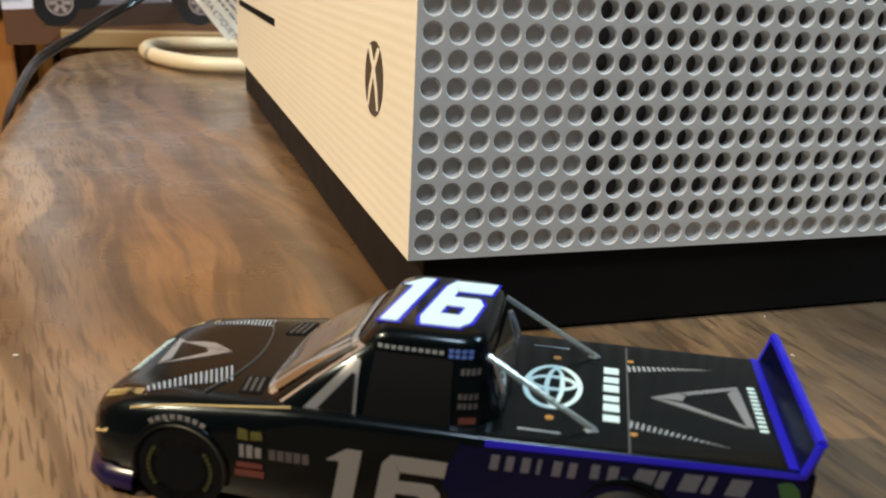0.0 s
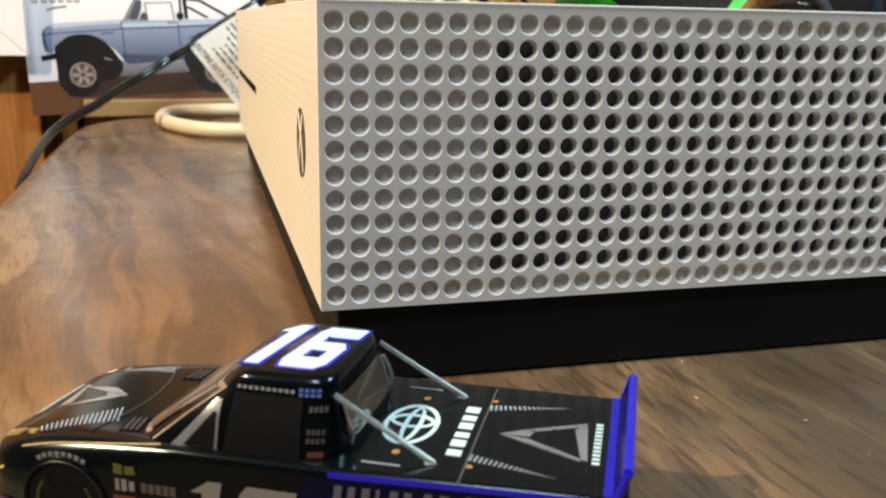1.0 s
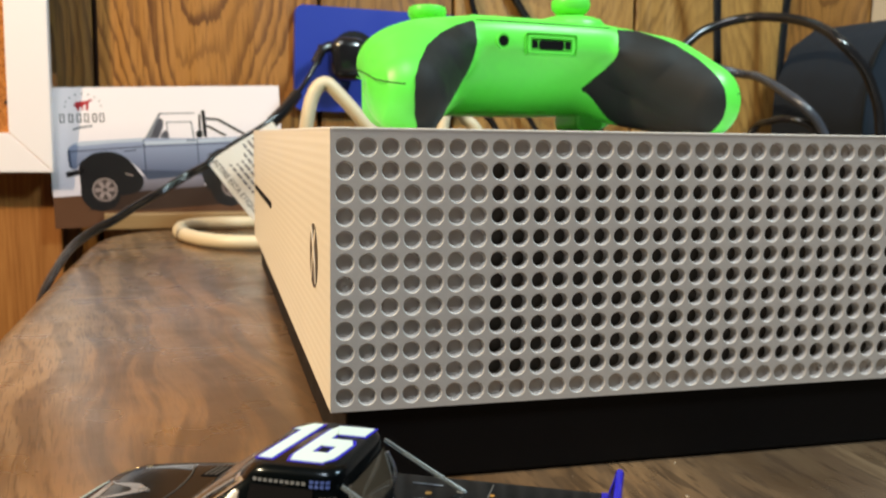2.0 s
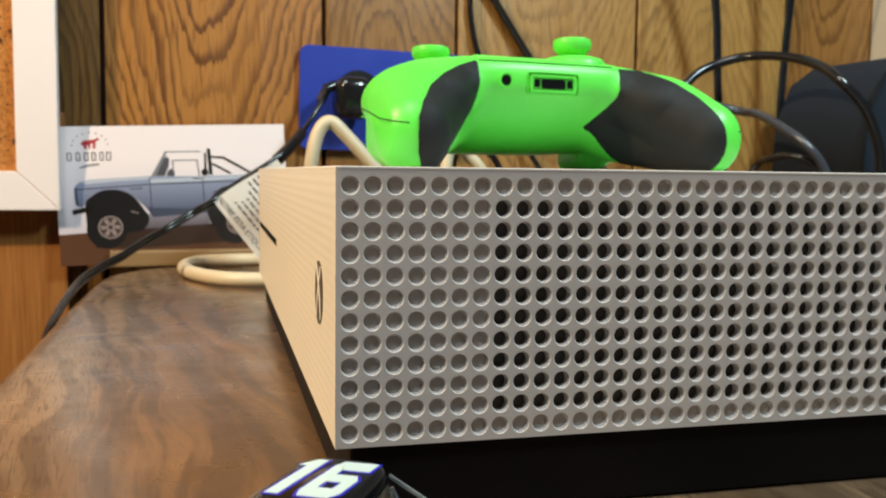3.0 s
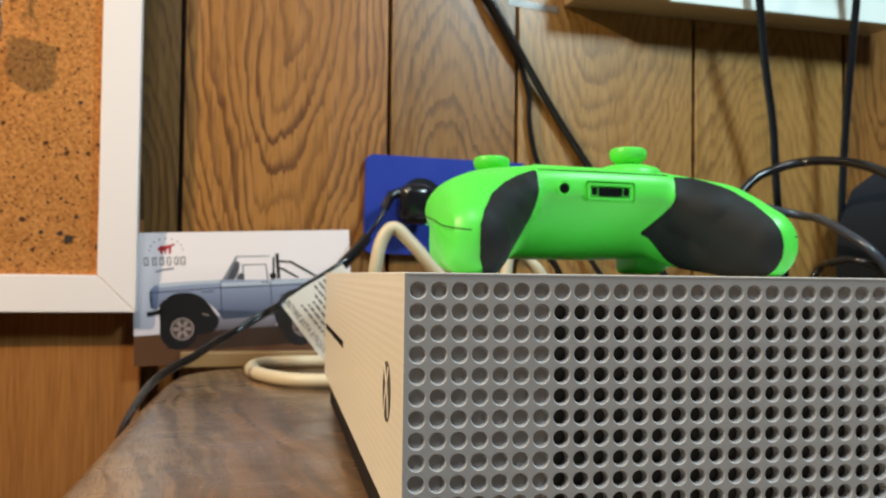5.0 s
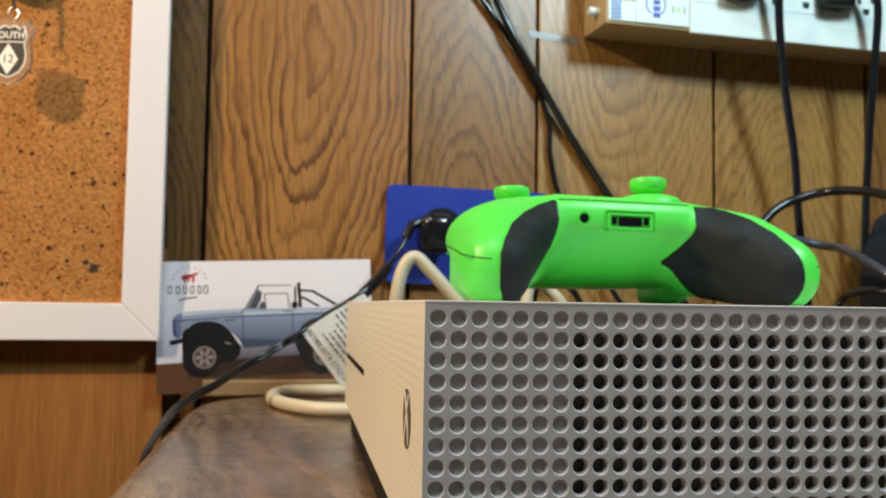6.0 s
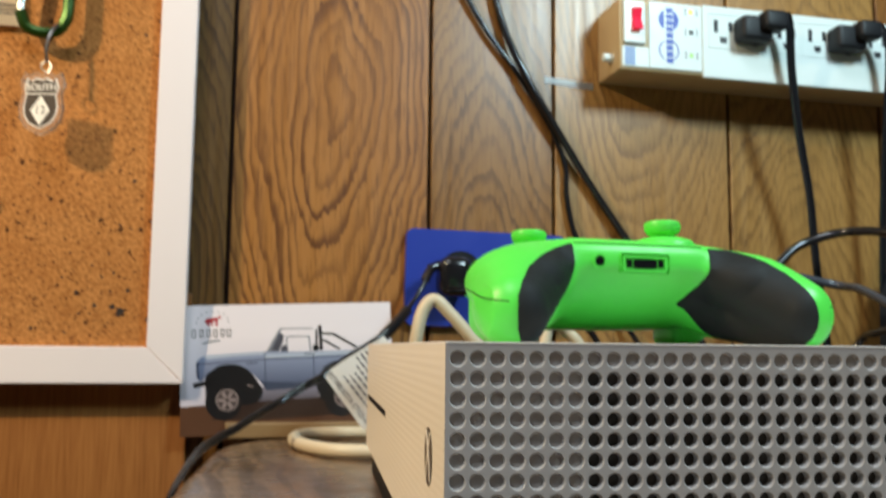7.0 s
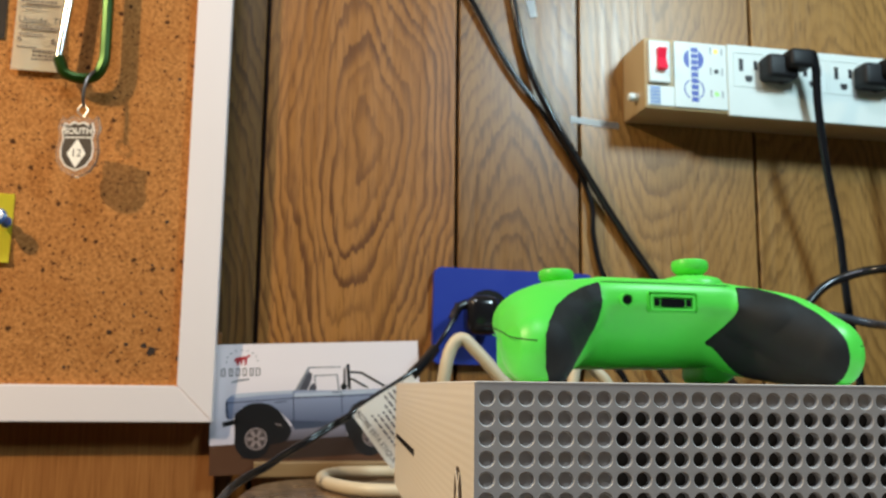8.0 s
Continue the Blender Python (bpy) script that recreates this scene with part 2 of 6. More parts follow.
def table_wood():
    """Dark smoked wood with soft orange and grey swirls and short pores. The grain runs along y."""
    w = Nodes("table_wood")
    side = w.nt.nodes.new("ShaderNodeSeparateXYZ")
    w.join(w.at, side.inputs[0])
    x, y = side.outputs[0], side.outputs[1]
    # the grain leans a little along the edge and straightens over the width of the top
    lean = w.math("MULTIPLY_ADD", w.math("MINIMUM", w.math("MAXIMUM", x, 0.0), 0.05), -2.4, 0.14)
    comb = w.nt.nodes.new("ShaderNodeCombineXYZ")
    w.join(w.math("MULTIPLY_ADD", y, lean, x), comb.inputs[0])
    w.join(y, comb.inputs[1])
    grain = comb.outputs[0]
    bend = w.noise(grain, (1, 0.6, 0), 11.0, 2.0)
    at = w.vec("MULTIPLY_ADD", w.vec("SUBTRACT", bend.outputs["Color"], (0.5, 0.5, 0.5)), (0.05, 0.08, 0.0), grain)
    swirl = w.noise(at, (1, 0.30, 0), 26.0, 3.0, 0.5)
    bands = w.noise(at, (1, 0.05, 0), 130.0, 4.0, 0.6)
    smudge = w.noise(at, (1, 0.7, 0), 18.0, 2.0)
    grey = w.noise(w.vec("ADD", w.at, (0.3, 0.1, 0.0)), (1, 0.5, 0), 12.0, 2.0)
    warm = w.mix(w.step(swirl.outputs[0], 0.26, 0.74), (0.056, 0.027, 0.011), (0.262, 0.136, 0.055))
    cool = w.mix(w.step(swirl.outputs[0], 0.30, 0.70), (0.064, 0.047, 0.030), (0.146, 0.112, 0.075))
    # greyer across the width of the top
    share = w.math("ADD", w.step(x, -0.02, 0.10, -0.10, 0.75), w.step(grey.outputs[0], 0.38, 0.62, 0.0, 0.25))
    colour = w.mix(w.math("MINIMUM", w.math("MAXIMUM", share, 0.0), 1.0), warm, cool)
    # paler towards the left edge of the top
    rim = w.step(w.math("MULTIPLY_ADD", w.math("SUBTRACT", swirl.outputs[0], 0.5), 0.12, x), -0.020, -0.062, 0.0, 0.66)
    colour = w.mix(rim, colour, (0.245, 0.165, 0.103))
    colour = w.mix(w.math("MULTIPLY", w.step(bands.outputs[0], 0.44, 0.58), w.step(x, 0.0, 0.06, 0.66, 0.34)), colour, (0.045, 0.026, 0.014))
    strip = w.noise(at, (1, 0.22, 0), 110.0, 4.0, 0.6)
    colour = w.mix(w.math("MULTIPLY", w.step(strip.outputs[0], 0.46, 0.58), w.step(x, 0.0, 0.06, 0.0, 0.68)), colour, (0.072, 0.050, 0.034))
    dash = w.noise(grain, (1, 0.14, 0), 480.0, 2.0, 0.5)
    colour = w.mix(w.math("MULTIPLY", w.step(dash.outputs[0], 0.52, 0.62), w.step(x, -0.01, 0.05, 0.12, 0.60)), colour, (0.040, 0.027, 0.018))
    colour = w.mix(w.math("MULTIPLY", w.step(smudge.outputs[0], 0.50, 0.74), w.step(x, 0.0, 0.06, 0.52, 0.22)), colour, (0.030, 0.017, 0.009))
    pore = w.noise(grain, (1, 0.06, 0), 1600.0, 1.0, 0.4)
    pores = w.step(pore.outputs[0], 0.55, 0.63)
    colour = w.mix(w.math("MULTIPLY", pores, w.math("MULTIPLY_ADD", rim, 0.75, 0.12)), colour, (0.022, 0.012, 0.007))
    w.join(colour, w.out.inputs["Base Color"])
    fog = w.noise(w.at, (1, 1, 0), 40.0, 4.0)
    w.join(w.step(fog.outputs[0], 0.3, 0.7, 0.24, 0.40), w.out.inputs["Roughness"])
    w.relief(w.math("ADD", w.math("MULTIPLY", pores, -1.0), w.math("MULTIPLY", bands.outputs[0], 0.2)), 0.06, 0.0003)
    w.out.inputs["Coat Weight"].default_value, w.out.inputs["Coat Roughness"].default_value = 0.6, 0.26
    return w.m


OAK = oak_panel()
TABLE = table_wood()


def shaded_print(name, low, high, z0, z1, rough=0.3):
    """A printed picture area whose own tones run from low to high up the sheet (metres)."""
    m = mat(name, high, rough)
    nt = m.node_tree
    tc, sep, mr, mix = (nt.nodes.new(k) for k in ("ShaderNodeTexCoord", "ShaderNodeSeparateXYZ", "ShaderNodeMapRange", "ShaderNodeMix"))
    mix.data_type = "RGBA"
    nt.links.new(tc.outputs["Object"], sep.inputs[0])
    nt.links.new(sep.outputs[2], mr.inputs[0])
    mr.inputs[1].default_value, mr.inputs[2].default_value = z0, z1
    mix.inputs[6].default_value, mix.inputs[7].default_value = (*low, 1), (*high, 1)
    nt.links.new(mr.outputs[0], mix.inputs[0])
    nt.links.new(mix.outputs[2], nt.nodes["Principled BSDF"].inputs["Base Color"])
    return m


CORK = cork("cork")
WHITE_FRAME = mat("white_frame_foil", (0.85, 0.78, 0.80), 0.4, vary=0.03, grain=60, bump=0.05)
WHITE = mat("white_plastic", (0.75, 0.745, 0.735), 0.45, vary=0.03, bump=0.12, grain=500)
BLIND = mat("hole_floor_plastic", (0.72, 0.71, 0.69), 0.5, vary=0.03)
BLACK = mat("black_plastic", (0.006, 0.0065, 0.0075), 0.65, vary=0.15, bump=0.2, grain=600, spec=0.15)
VOID = mat("dark_inside", (0.004, 0.004, 0.005), 0.8, spec=0.08)
CORD = mat("black_cord", (0.010, 0.010, 0.012), 0.18, vary=0.2, spec=0.6)
PLUG = mat("black_plug", (0.010, 0.010, 0.012), 0.5, vary=0.2, bump=0.15, grain=700, spec=0.3)
CREAM = mat("cream_cable", (0.62, 0.53, 0.38), 0.4, vary=0.05)
GREEN = mat("green_plastic", (0.075, 0.74, 0.080), 0.40, vary=0.02, bump=0.05, grain=900)
GRIP = mat("black_grip", (0.0068, 0.0080, 0.0088), 0.6, vary=0.1, bump=0.4, grain=1500, spec=0.3)
BLUE = mat("blue_plate_plastic", (0.018, 0.045, 0.36), 0.35, vary=0.05)

# ---- builders ----


def part(name, bm, material, parent=None, label="", smooth=False):
    """Links a bmesh as one mesh object, under a thing or a part."""
    me = bpy.data.meshes.new(name)
    bmesh.ops.recalc_face_normals(bm, faces=bm.faces)
    bm.to_mesh(me)
    bm.free()
    for m in material if isinstance(material, (list, tuple)) else (material,):
        me.materials.append(m)
    if smooth:
        me.polygons.foreach_set("use_smooth", [True] * len(me.polygons))
        me.set_sharp_from_angle(angle=radians(38))
    ob = new(name, me)
    ob.parent = parent
    if label:
        tagged(ob, label)
    return ob


def thing(name, m, label, category, group="", kind=""):
    ob = new(name)
    ob.empty_display_size = 0.01
    ob.matrix_world = m
    return tagged(ob, label, category, group, kind)


def box(bm, x0, x1, y0, y1, z0, z1, bevel=0.0, seg=2):
    r = bmesh.ops.create_cube(bm, size=1.0, matrix=Matrix.LocRotScale(((x0 + x1) / 2, (y0 + y1) / 2, (z0 + z1) / 2), None, (x1 - x0, y1 - y0, z1 - z0)))
    if bevel:
        edges = list({e for v in r["verts"] for e in v.link_edges})
        bmesh.ops.bevel(bm, geom=edges, offset=bevel, segments=seg, affect="EDGES", profile=0.5)
    return bm


def boxed(*a, **k):
    return box(bmesh.new(), *a, **k)


def cyl(bm, r0, r1, depth, m, seg=20):
    bmesh.ops.create_cone(bm, cap_ends=True, segments=seg, radius1=r0, radius2=r1, depth=depth, matrix=m)
    return bm


def lathe(bm, profile, m=Matrix.Identity(4), seg=28):
    """profile: (radius, z) from one end to the other, turned about z; ends close."""
    rings = [[bm.verts.new(m @ Vector((r * math.cos(2 * math.pi * i / seg), r * math.sin(2 * math.pi * i / seg), z))) for i in range(seg)] for r, z in profile]
    for a, b in zip(rings, rings[1:]):
        for i in range(seg):
            bm.faces.new((a[i], a[(i + 1) % seg], b[(i + 1) % seg], b[i]))
    bm.faces.new(rings[0])
    bm.faces.new(rings[-1])
    return bm


def spline(points, n=10):
    """A smooth line through the points (Catmull-Rom)."""
    p = [Vector(q) for q in points]
    p = [p[0] * 2 - p[1]] + p + [p[-1] * 2 - p[-2]]
    out = []
    for i in range(1, len(p) - 2):
        for k in range(n):
            t = k / n
            out.append(0.5 * (2 * p[i] + (p[i + 1] - p[i - 1]) * t + (2 * p[i - 1] - 5 * p[i] + 4 * p[i + 1] - p[i + 2]) * t * t + (3 * p[i] - p[i - 1] - 3 * p[i + 1] + p[i + 2]) * t ** 3))
    return out + [p[-2]]


def tube(bm, points, rx, ry=None, seg=10, n=10, flat=None):
    """A tube along a smooth line; ry: the other radius of a flat cord, whose wide side lies along flat."""
    line = spline(points, n)
    rings = []
    a = None
    for i, c in enumerate(line):
        d = (line[min(i + 1, len(line) - 1)] - line[max(i - 1, 0)]).normalized()
        if flat or a is None:
            a = Vector(flat) if flat else (Vector((0, 0, 1)) if abs(d.z) < 0.9 else Vector((1, 0, 0)))
        a = (a - d * a.dot(d)).normalized()
        b = d.cross(a)
        rings.append([bm.verts.new(c + a * (rx * math.cos(2 * math.pi * k / seg)) + b * ((ry or rx) * math.sin(2 * math.pi * k / seg))) for k in range(seg)])
    for p, q in zip(rings, rings[1:]):
        for k in range(seg):
            bm.faces.new((p[k], p[(k + 1) % seg], q[(k + 1) % seg], q[k]))
    bm.faces.new(rings[0])
    bm.faces.new(rings[-1])
    return bm


def slab(bm, outline, z0, z1, m=Matrix.Identity(4)):
    """A prism over a flat outline (x, y)."""
    lo = [bm.verts.new(m @ Vector((x, y, z0))) for x, y in outline]
    hi = [bm.verts.new(m @ Vector((x, y, z1))) for x, y in outline]
    bm.faces.new(lo[::-1])
    bm.faces.new(hi)
    for i in range(len(lo)):
        j = (i + 1) % len(lo)
        bm.faces.new((lo[i], lo[j], hi[j], hi[i]))
    return bm


def ring_slab(bm, outer, inner, z0, z1, m=Matrix.Identity(4)):
    """A flat ring between two outlines with as many points."""
    n = len(outer)
    v = [[bm.verts.new(m @ Vector((x, y, z))) for x, y in o] for o in (outer, inner) for z in (z0, z1)]
    for i in range(n):
        j = (i + 1) % n
        for a, b in ((0, 1), (1, 3), (3, 2), (2, 0)):
            bm.faces.new((v[a][i], v[a][j], v[b][j], v[b][i]))
    return bm


def oval(rx, ry, n=28, cx=0.0, cy=0.0):
    return [(cx + rx * math.cos(2 * math.pi * i / n), cy + ry * math.sin(2 * math.pi * i / n)) for i in range(n)]


def rounded(x0, x1, y0, y1, r, n=5):
    out = []
    for cx, cy, a in ((x1 - r, y1 - r, 0), (x0 + r, y1 - r, 90), (x0 + r, y0 + r, 180), (x1 - r, y0 + r, 270)):
        out += [(cx + r * math.cos(radians(a + 90 * k / n)), cy + r * math.sin(radians(a + 90 * k / n))) for k in range(n + 1)]
    return out


def lettering(name, text, size, material, parent, m, depth=0.00005, label="", bold=0.0, align="CENTER"):
    cu = bpy.data.curves.new(name, "FONT")
    cu.body, cu.size, cu.extrude, cu.align_x, cu.align_y, cu.offset = text, size, depth, align, "CENTER", bold
    cu.resolution_u = 3
    tmp = new("tmp", cu)
    me = bpy.data.meshes.new_from_object(tmp.evaluated_get(bpy.context.evaluated_depsgraph_get()))
    bpy.data.objects.remove(tmp)
    bpy.data.curves.remove(cu)
    me.name = name
    me.transform(m)
    me.materials.clear()
    me.materials.append(material)
    ob = new(name, me)
    ob.parent = parent
    if label:
        tagged(ob, label)
    return ob


def bars(bm, x0, x1, y, h, z, n, gap=0.25, m=Matrix.Identity(4), t=0.00006):
    """A row of n plain bars in place of letters."""
    w = (x1 - x0) / n
    for i in range(n):
        slab(bm, [(x0 + i * w, y - h / 2), (x0 + (i + 1 - gap) * w, y - h / 2), (x0 + (i + 1 - gap) * w, y + h / 2), (x0 + i * w, y + h / 2)], z, z + t, m)
    return bm


# ---- setting ----
TZ = -0.002                                  # table top
WALL = pose(0, 0.5046, 0, 0, 0, 5.337)       # panelled wall: x along it, -y out of it, z up
FLOOR, CEIL = -0.75, 1.65


def structure(name, bm, material, label, m=None, smooth=False):
    ob = part(name, bm, material, None, label, smooth)
    if m is not None:
        ob.matrix_world = m
    return tagged(ob, "", name.split("_")[0], "", "structure")


wall_back = structure("wall_back", boxed(-1.60, 2.0, 0.008, 0.12, FLOOR, CEIL), mat("groove_dark", (0.03, 0.012, 0.005), 0.7), "dark backing of a wall of grooved oak panelling", WALL)
# unseen walls close the room, kept dark to weaken reflections on the truck
PLASTER = mat("dark_room_wall", (0.13, 0.10, 0.075), 0.8, vary=0.06, bump=0.2, grain=40)
structure("wall_left", boxed(-1.62, -1.5, -1.8, 0.6, FLOOR, CEIL), PLASTER, "plain dark brown room wall, out of view")
structure("wall_right", boxed(1.9, 2.02, -1.8, 0.75, FLOOR, CEIL), PLASTER, "plain dark brown room wall, out of view")
structure("wall_front", boxed(-1.62, 2.02, -1.92, -1.8, FLOOR, CEIL), PLASTER, "plain dark brown room wall, out of view")
structure("floor", boxed(-1.62, 2.02, -1.92, 0.9, FLOOR - 0.1, FLOOR), mat("carpet_brown", (0.10, 0.07, 0.05), 0.95, vary=0.2, grain=80), "brown carpeted floor")
structure("ceiling", boxed(-1.62, 2.02, -1.92, 0.9, CEIL, CEIL + 0.1), mat("ceiling_white", (0.6, 0.58, 0.54), 0.9), "off-white ceiling")


def table():
    t = thing("table", pose(0, 0, TZ), "brown swirled wood table with rounded edges", "table")
    # outline with a rounded far corner; the side edge runs slightly askew
    bm = bmesh.new()
    left = [(-0.0830, -0.62), (-0.0890, -0.02), (-0.0915, 0.20), (-0.0930, 0.30), (-0.0925, 0.40)]
    corner = [(-0.0925 + 0.055 * (1 - math.cos(a)), 0.40 + 0.075 * math.sin(a)) for a in [radians(15 * k) for k in range(1, 6)]]
    back = [(-0.03, 0.478), (0.25, 0.502), (1.1, 0.58), (1.1, -0.62)]
    outline = left + corner + back
    n = len(outline)
    centre = Vector((0.4, 0.0))
    rings = []
    for k in range(9):
        a = math.pi * k / 8
        inset, z = 0.011 * (1 - math.sin(a)), 0.011 * (math.cos(a) - 1)
        ring = []
        for i, (x, y) in enumerate(outline):
            p0, p1 = Vector(outline[i - 1]), Vector(outline[(i + 1) % n])
            d = (p1 - p0).normalized()
            nrm = Vector((d.y, -d.x))
            if nrm.dot(centre - Vector((x, y))) < 0:
                nrm = -nrm
            q = Vector((x, y)) + nrm * inset
            ring.append(bm.verts.new((q.x, q.y, z)))
        rings.append(ring)
    for a, b in zip(rings, rings[1:]):
        for i in range(n):
            bm.faces.new((a[i], a[(i + 1) % n], b[(i + 1) % n], b[i]))
    bm.faces.new(rings[0])
    bm.faces.new(rings[-1])
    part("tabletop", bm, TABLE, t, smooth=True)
    for x, y in ((0.02, -0.5), (0.02, 0.36), (1.0, -0.5), (1.0, 0.45)):
        part("leg", boxed(x - 0.025, x + 0.025, y - 0.025, y + 0.025, FLOOR - TZ, -0.022, 0.003), TABLE, t)
    return t


table()

# ---- console ----
PITCH, COLS, ROWS_H = 0.00413, 55, 12
CW, CD, CZ0, CZ1 = 0.230, 0.295, 0.0125, 0.0639


def console():
    c = thing("game_console", pose(0, 0, 0), "white game console with perforated side and black base standing on table", "game console")
    # perforated side panel
    verts, faces, mats, soft = [], [], [], []
    seg = 16
    x_first, z_first = 0.0026, CZ0 + 0.65 * PITCH
    h = PITCH / 2
    depth = 0.0021

    def add(p):
        verts.append(p)
        return len(verts) - 1

    def square(i):
        a = 2 * math.pi * i / seg
        cx, cz = math.cos(a), math.sin(a)
        k = h / max(abs(cx), abs(cz))
        return cx * k, cz * k

    for ci in range(COLS):
        for ri in range(ROWS_H):
            x, z = x_first + ci * PITCH, z_first + (11 - ri) * PITCH
            dark = 7 <= ci <= 50 and 1 <= ri <= 10
            o = [add((x + sx, 0.0, z + sz)) for sx, sz in map(square, range(seg))]
            rr = [[add((x + r * math.cos(2 * math.pi * i / seg), y, z + r * math.sin(2 * math.pi * i / seg))) for i in range(seg)] for r, y in ((0.00177, 0.0), (0.00167, 0.00008), (0.00155, 0.00030), (0.00146, 0.00085), (0.00143, depth if dark else 0.00115))]
            for k, (a, b) in enumerate(zip([o] + rr, rr)):
                for i in range(seg):
                    faces.append((a[i], a[(i + 1) % seg], b[(i + 1) % seg], b[i]))
                    mats.append(0)
                    soft.append(k > 0)
            if not dark:
                faces.append(tuple(rr[-1]))
                mats.append(1)
                soft.append(False)
    # rim round the field of holes
    x0, x1, z0, z1 = x_first - h, x_first + (COLS - 0.5) * PITCH, z_first - h, z_first + 11.5 * PITCH
    X1 = CW
    for q in (((0, CZ0), (x0, z0), (x0, z1), (0, CZ1)), ((x1, z0), (X1, CZ0), (X1, CZ1), (x1, z1)), ((0, CZ0), (X1, CZ0), (x1, z0), (x0, z0)), ((x0, z1), (x1, z1), (X1, CZ1), (0, CZ1))):
        faces.append(tuple(add((x, 0.0, z)) for x, z in q))
        mats.append(0)
        soft.append(False)
    me = bpy.data.meshes.new("side_panel")
    me.from_pydata(verts, [], faces)
    me.materials.append(WHITE)
    me.materials.append(BLIND)
    me.polygons.foreach_set("material_index", mats)
    me.polygons.foreach_set("use_smooth", soft)
    ob = new("side_panel", me)
    ob.parent = c
    tagged(ob, "light grey-white panel with rows of round vent holes")
    # shell: front, back, far side, top and bottom of the white housing
    bm = bmesh.new()
    t = 0.0022
    part("front_panel", box(bm, 0.0, 0.0004, 0.0001, CD, CZ0, CZ1), FRONT, c, "off-white ribbed front panel")
    part("back_panel", boxed(CW - t, CW, 0.0005, CD, CZ0, CZ1), WHITE, c)
    part("far_panel", boxed(0.0006, CW - t - 0.0002, CD - t, CD - 0.0002, CZ0 + 0.0002, CZ1 - 0.0002), WHITE, c)
    part("top_panel", boxed(0.0006, CW - t - 0.0002, 0.0036, CD - t - 0.0002, CZ1 - t, CZ1), WHITE, c)
    part("bottom_panel", boxed(0.0006, CW - t - 0.0002, 0.0036, CD - t - 0.0002, CZ0, CZ0 + t), WHITE, c)
    bm = bmesh.new()
    box(bm, 0.0003, CW - 0.0003, -0.00004, 0.0033, CZ1 - 0.0005, CZ1 + 0.0002, 0.0002)
    box(bm, -0.00004, 0.0010, 0.0004, CD - 0.0004, CZ1 - 0.0005, CZ1 + 0.0002, 0.0002)
    part("top_edge", bm, WHITE, c)
    part("vent_grille", boxed(0.010, CW - 0.006, 0.0027, 0.0037, CZ0 + 0.003, CZ1 - 0.003), mat("vent_inside", (0.19, 0.185, 0.18), 0.9, spec=0.1), c, "black inside behind the vents")
    part("base", boxed(0.0030, CW - 0.003, 0.0012, CD - 0.003, TZ + 0.0002, CZ0 + 0.0004, 0.0006), mat("matt_black_base", (0.005, 0.005, 0.006), 0.6, vary=0.2, bump=0.2, grain=600, spec=0.2), c, "recessed matt black base")
    # power button disc with a plain cross, and the disc slot
    btn = part("power_button", slab(bmesh.new(), oval(0.0066, 0.0066), 0, 0.0003, pose(0.0001, 0.0260, 0.0380, 0, -90, 0)), mat("logo_dark", (0.05, 0.04, 0.03), 0.3), c, "dark round power button mark")
    bm = bmesh.new()
    for s in (1, -1):
        # two bowed bands crossing above the middle
        line = [(0.0056, 0.0034 * s), (0.0036, 0.0018 * s), (0.0018, 0.0), (-0.0018, -0.0024 * s), (-0.0052, -0.0036 * s)]
        wide = (0.0010, 0.0011, 0.0010, 0.0009, 0.0006)
        slab(bm, [(u, v - w) for (u, v), w in zip(line, wide)] + [(u, v + w) for (u, v), w in zip(line[::-1], wide[::-1])], 0.0003, 0.00036 + 0.00002 * s, pose(0.0001, 0.0260, 0.0380, 0, -90, 0))
    part("mark", bm, FRONT, btn)
    part("disc_slot", boxed(-0.0002, 0.0009, 0.163, 0.283, 0.0362, 0.0388, 0.0003), VOID, c, "dark disc slot")
    return c


def front_plastic():
    m = mat("ribbed_white_plastic", (0.755, 0.72, 0.645), 0.42, vary=0.02)
    nt = m.node_tree
    tc = nt.nodes.new("ShaderNodeTexCoord")
    wv = nt.nodes.new("ShaderNodeTexWave")
    wv.bands_direction = "Z"
    wv.inputs["Scale"].default_value = 1 / 0.0021 / 3.14
    wv.inputs["Distortion"].default_value = 0.0
    nt.links.new(tc.outputs["Object"], wv.inputs["Vector"])
    bp = nt.nodes.new("ShaderNodeBump")
    bp.inputs["Strength"].default_value, bp.inputs["Distance"].default_value = 0.11, 0.0002
    nt.links.new(wv.outputs["Fac"], bp.inputs["Height"])
    nt.links.new(bp.outputs[0], nt.nodes["Principled BSDF"].inputs["Normal"])
    return m


FRONT = front_plastic()
console()

# ---- controller ----


def mixed(a, b, t):
    return a + (b - a) * t


def along(table, u):
    for (u0, *p), (u1, *q) in zip(table, table[1:]):
        if u <= u1:
            t = max(0.0, (u - u0) / (u1 - u0))
            return [mixed(x, y, t) for x, y in zip(p, q)]
    return list(table[-1][1:])


# the shell as a blended solid (millimetres): a core and two mirrored handles of five balls each, joined by cones
CORE = dict(wide=50.4, yc=3.5, hy=36.5, zc=24.7, hz=20.8, hz_low=17.6)
# place, radius and share of height of each ball
BALLS = ((41.9, 2.2, 25.4, 10.4, 1.0), (55.0, -28.3, 24.5, 19.5, 0.68), (64.3, -47.6, 13.3, 13.4, 1.11), (59.5, -33.0, 14.5, 15.0, 1.0), (44.5, -14.0, 16.5, 12.5, 1.0))


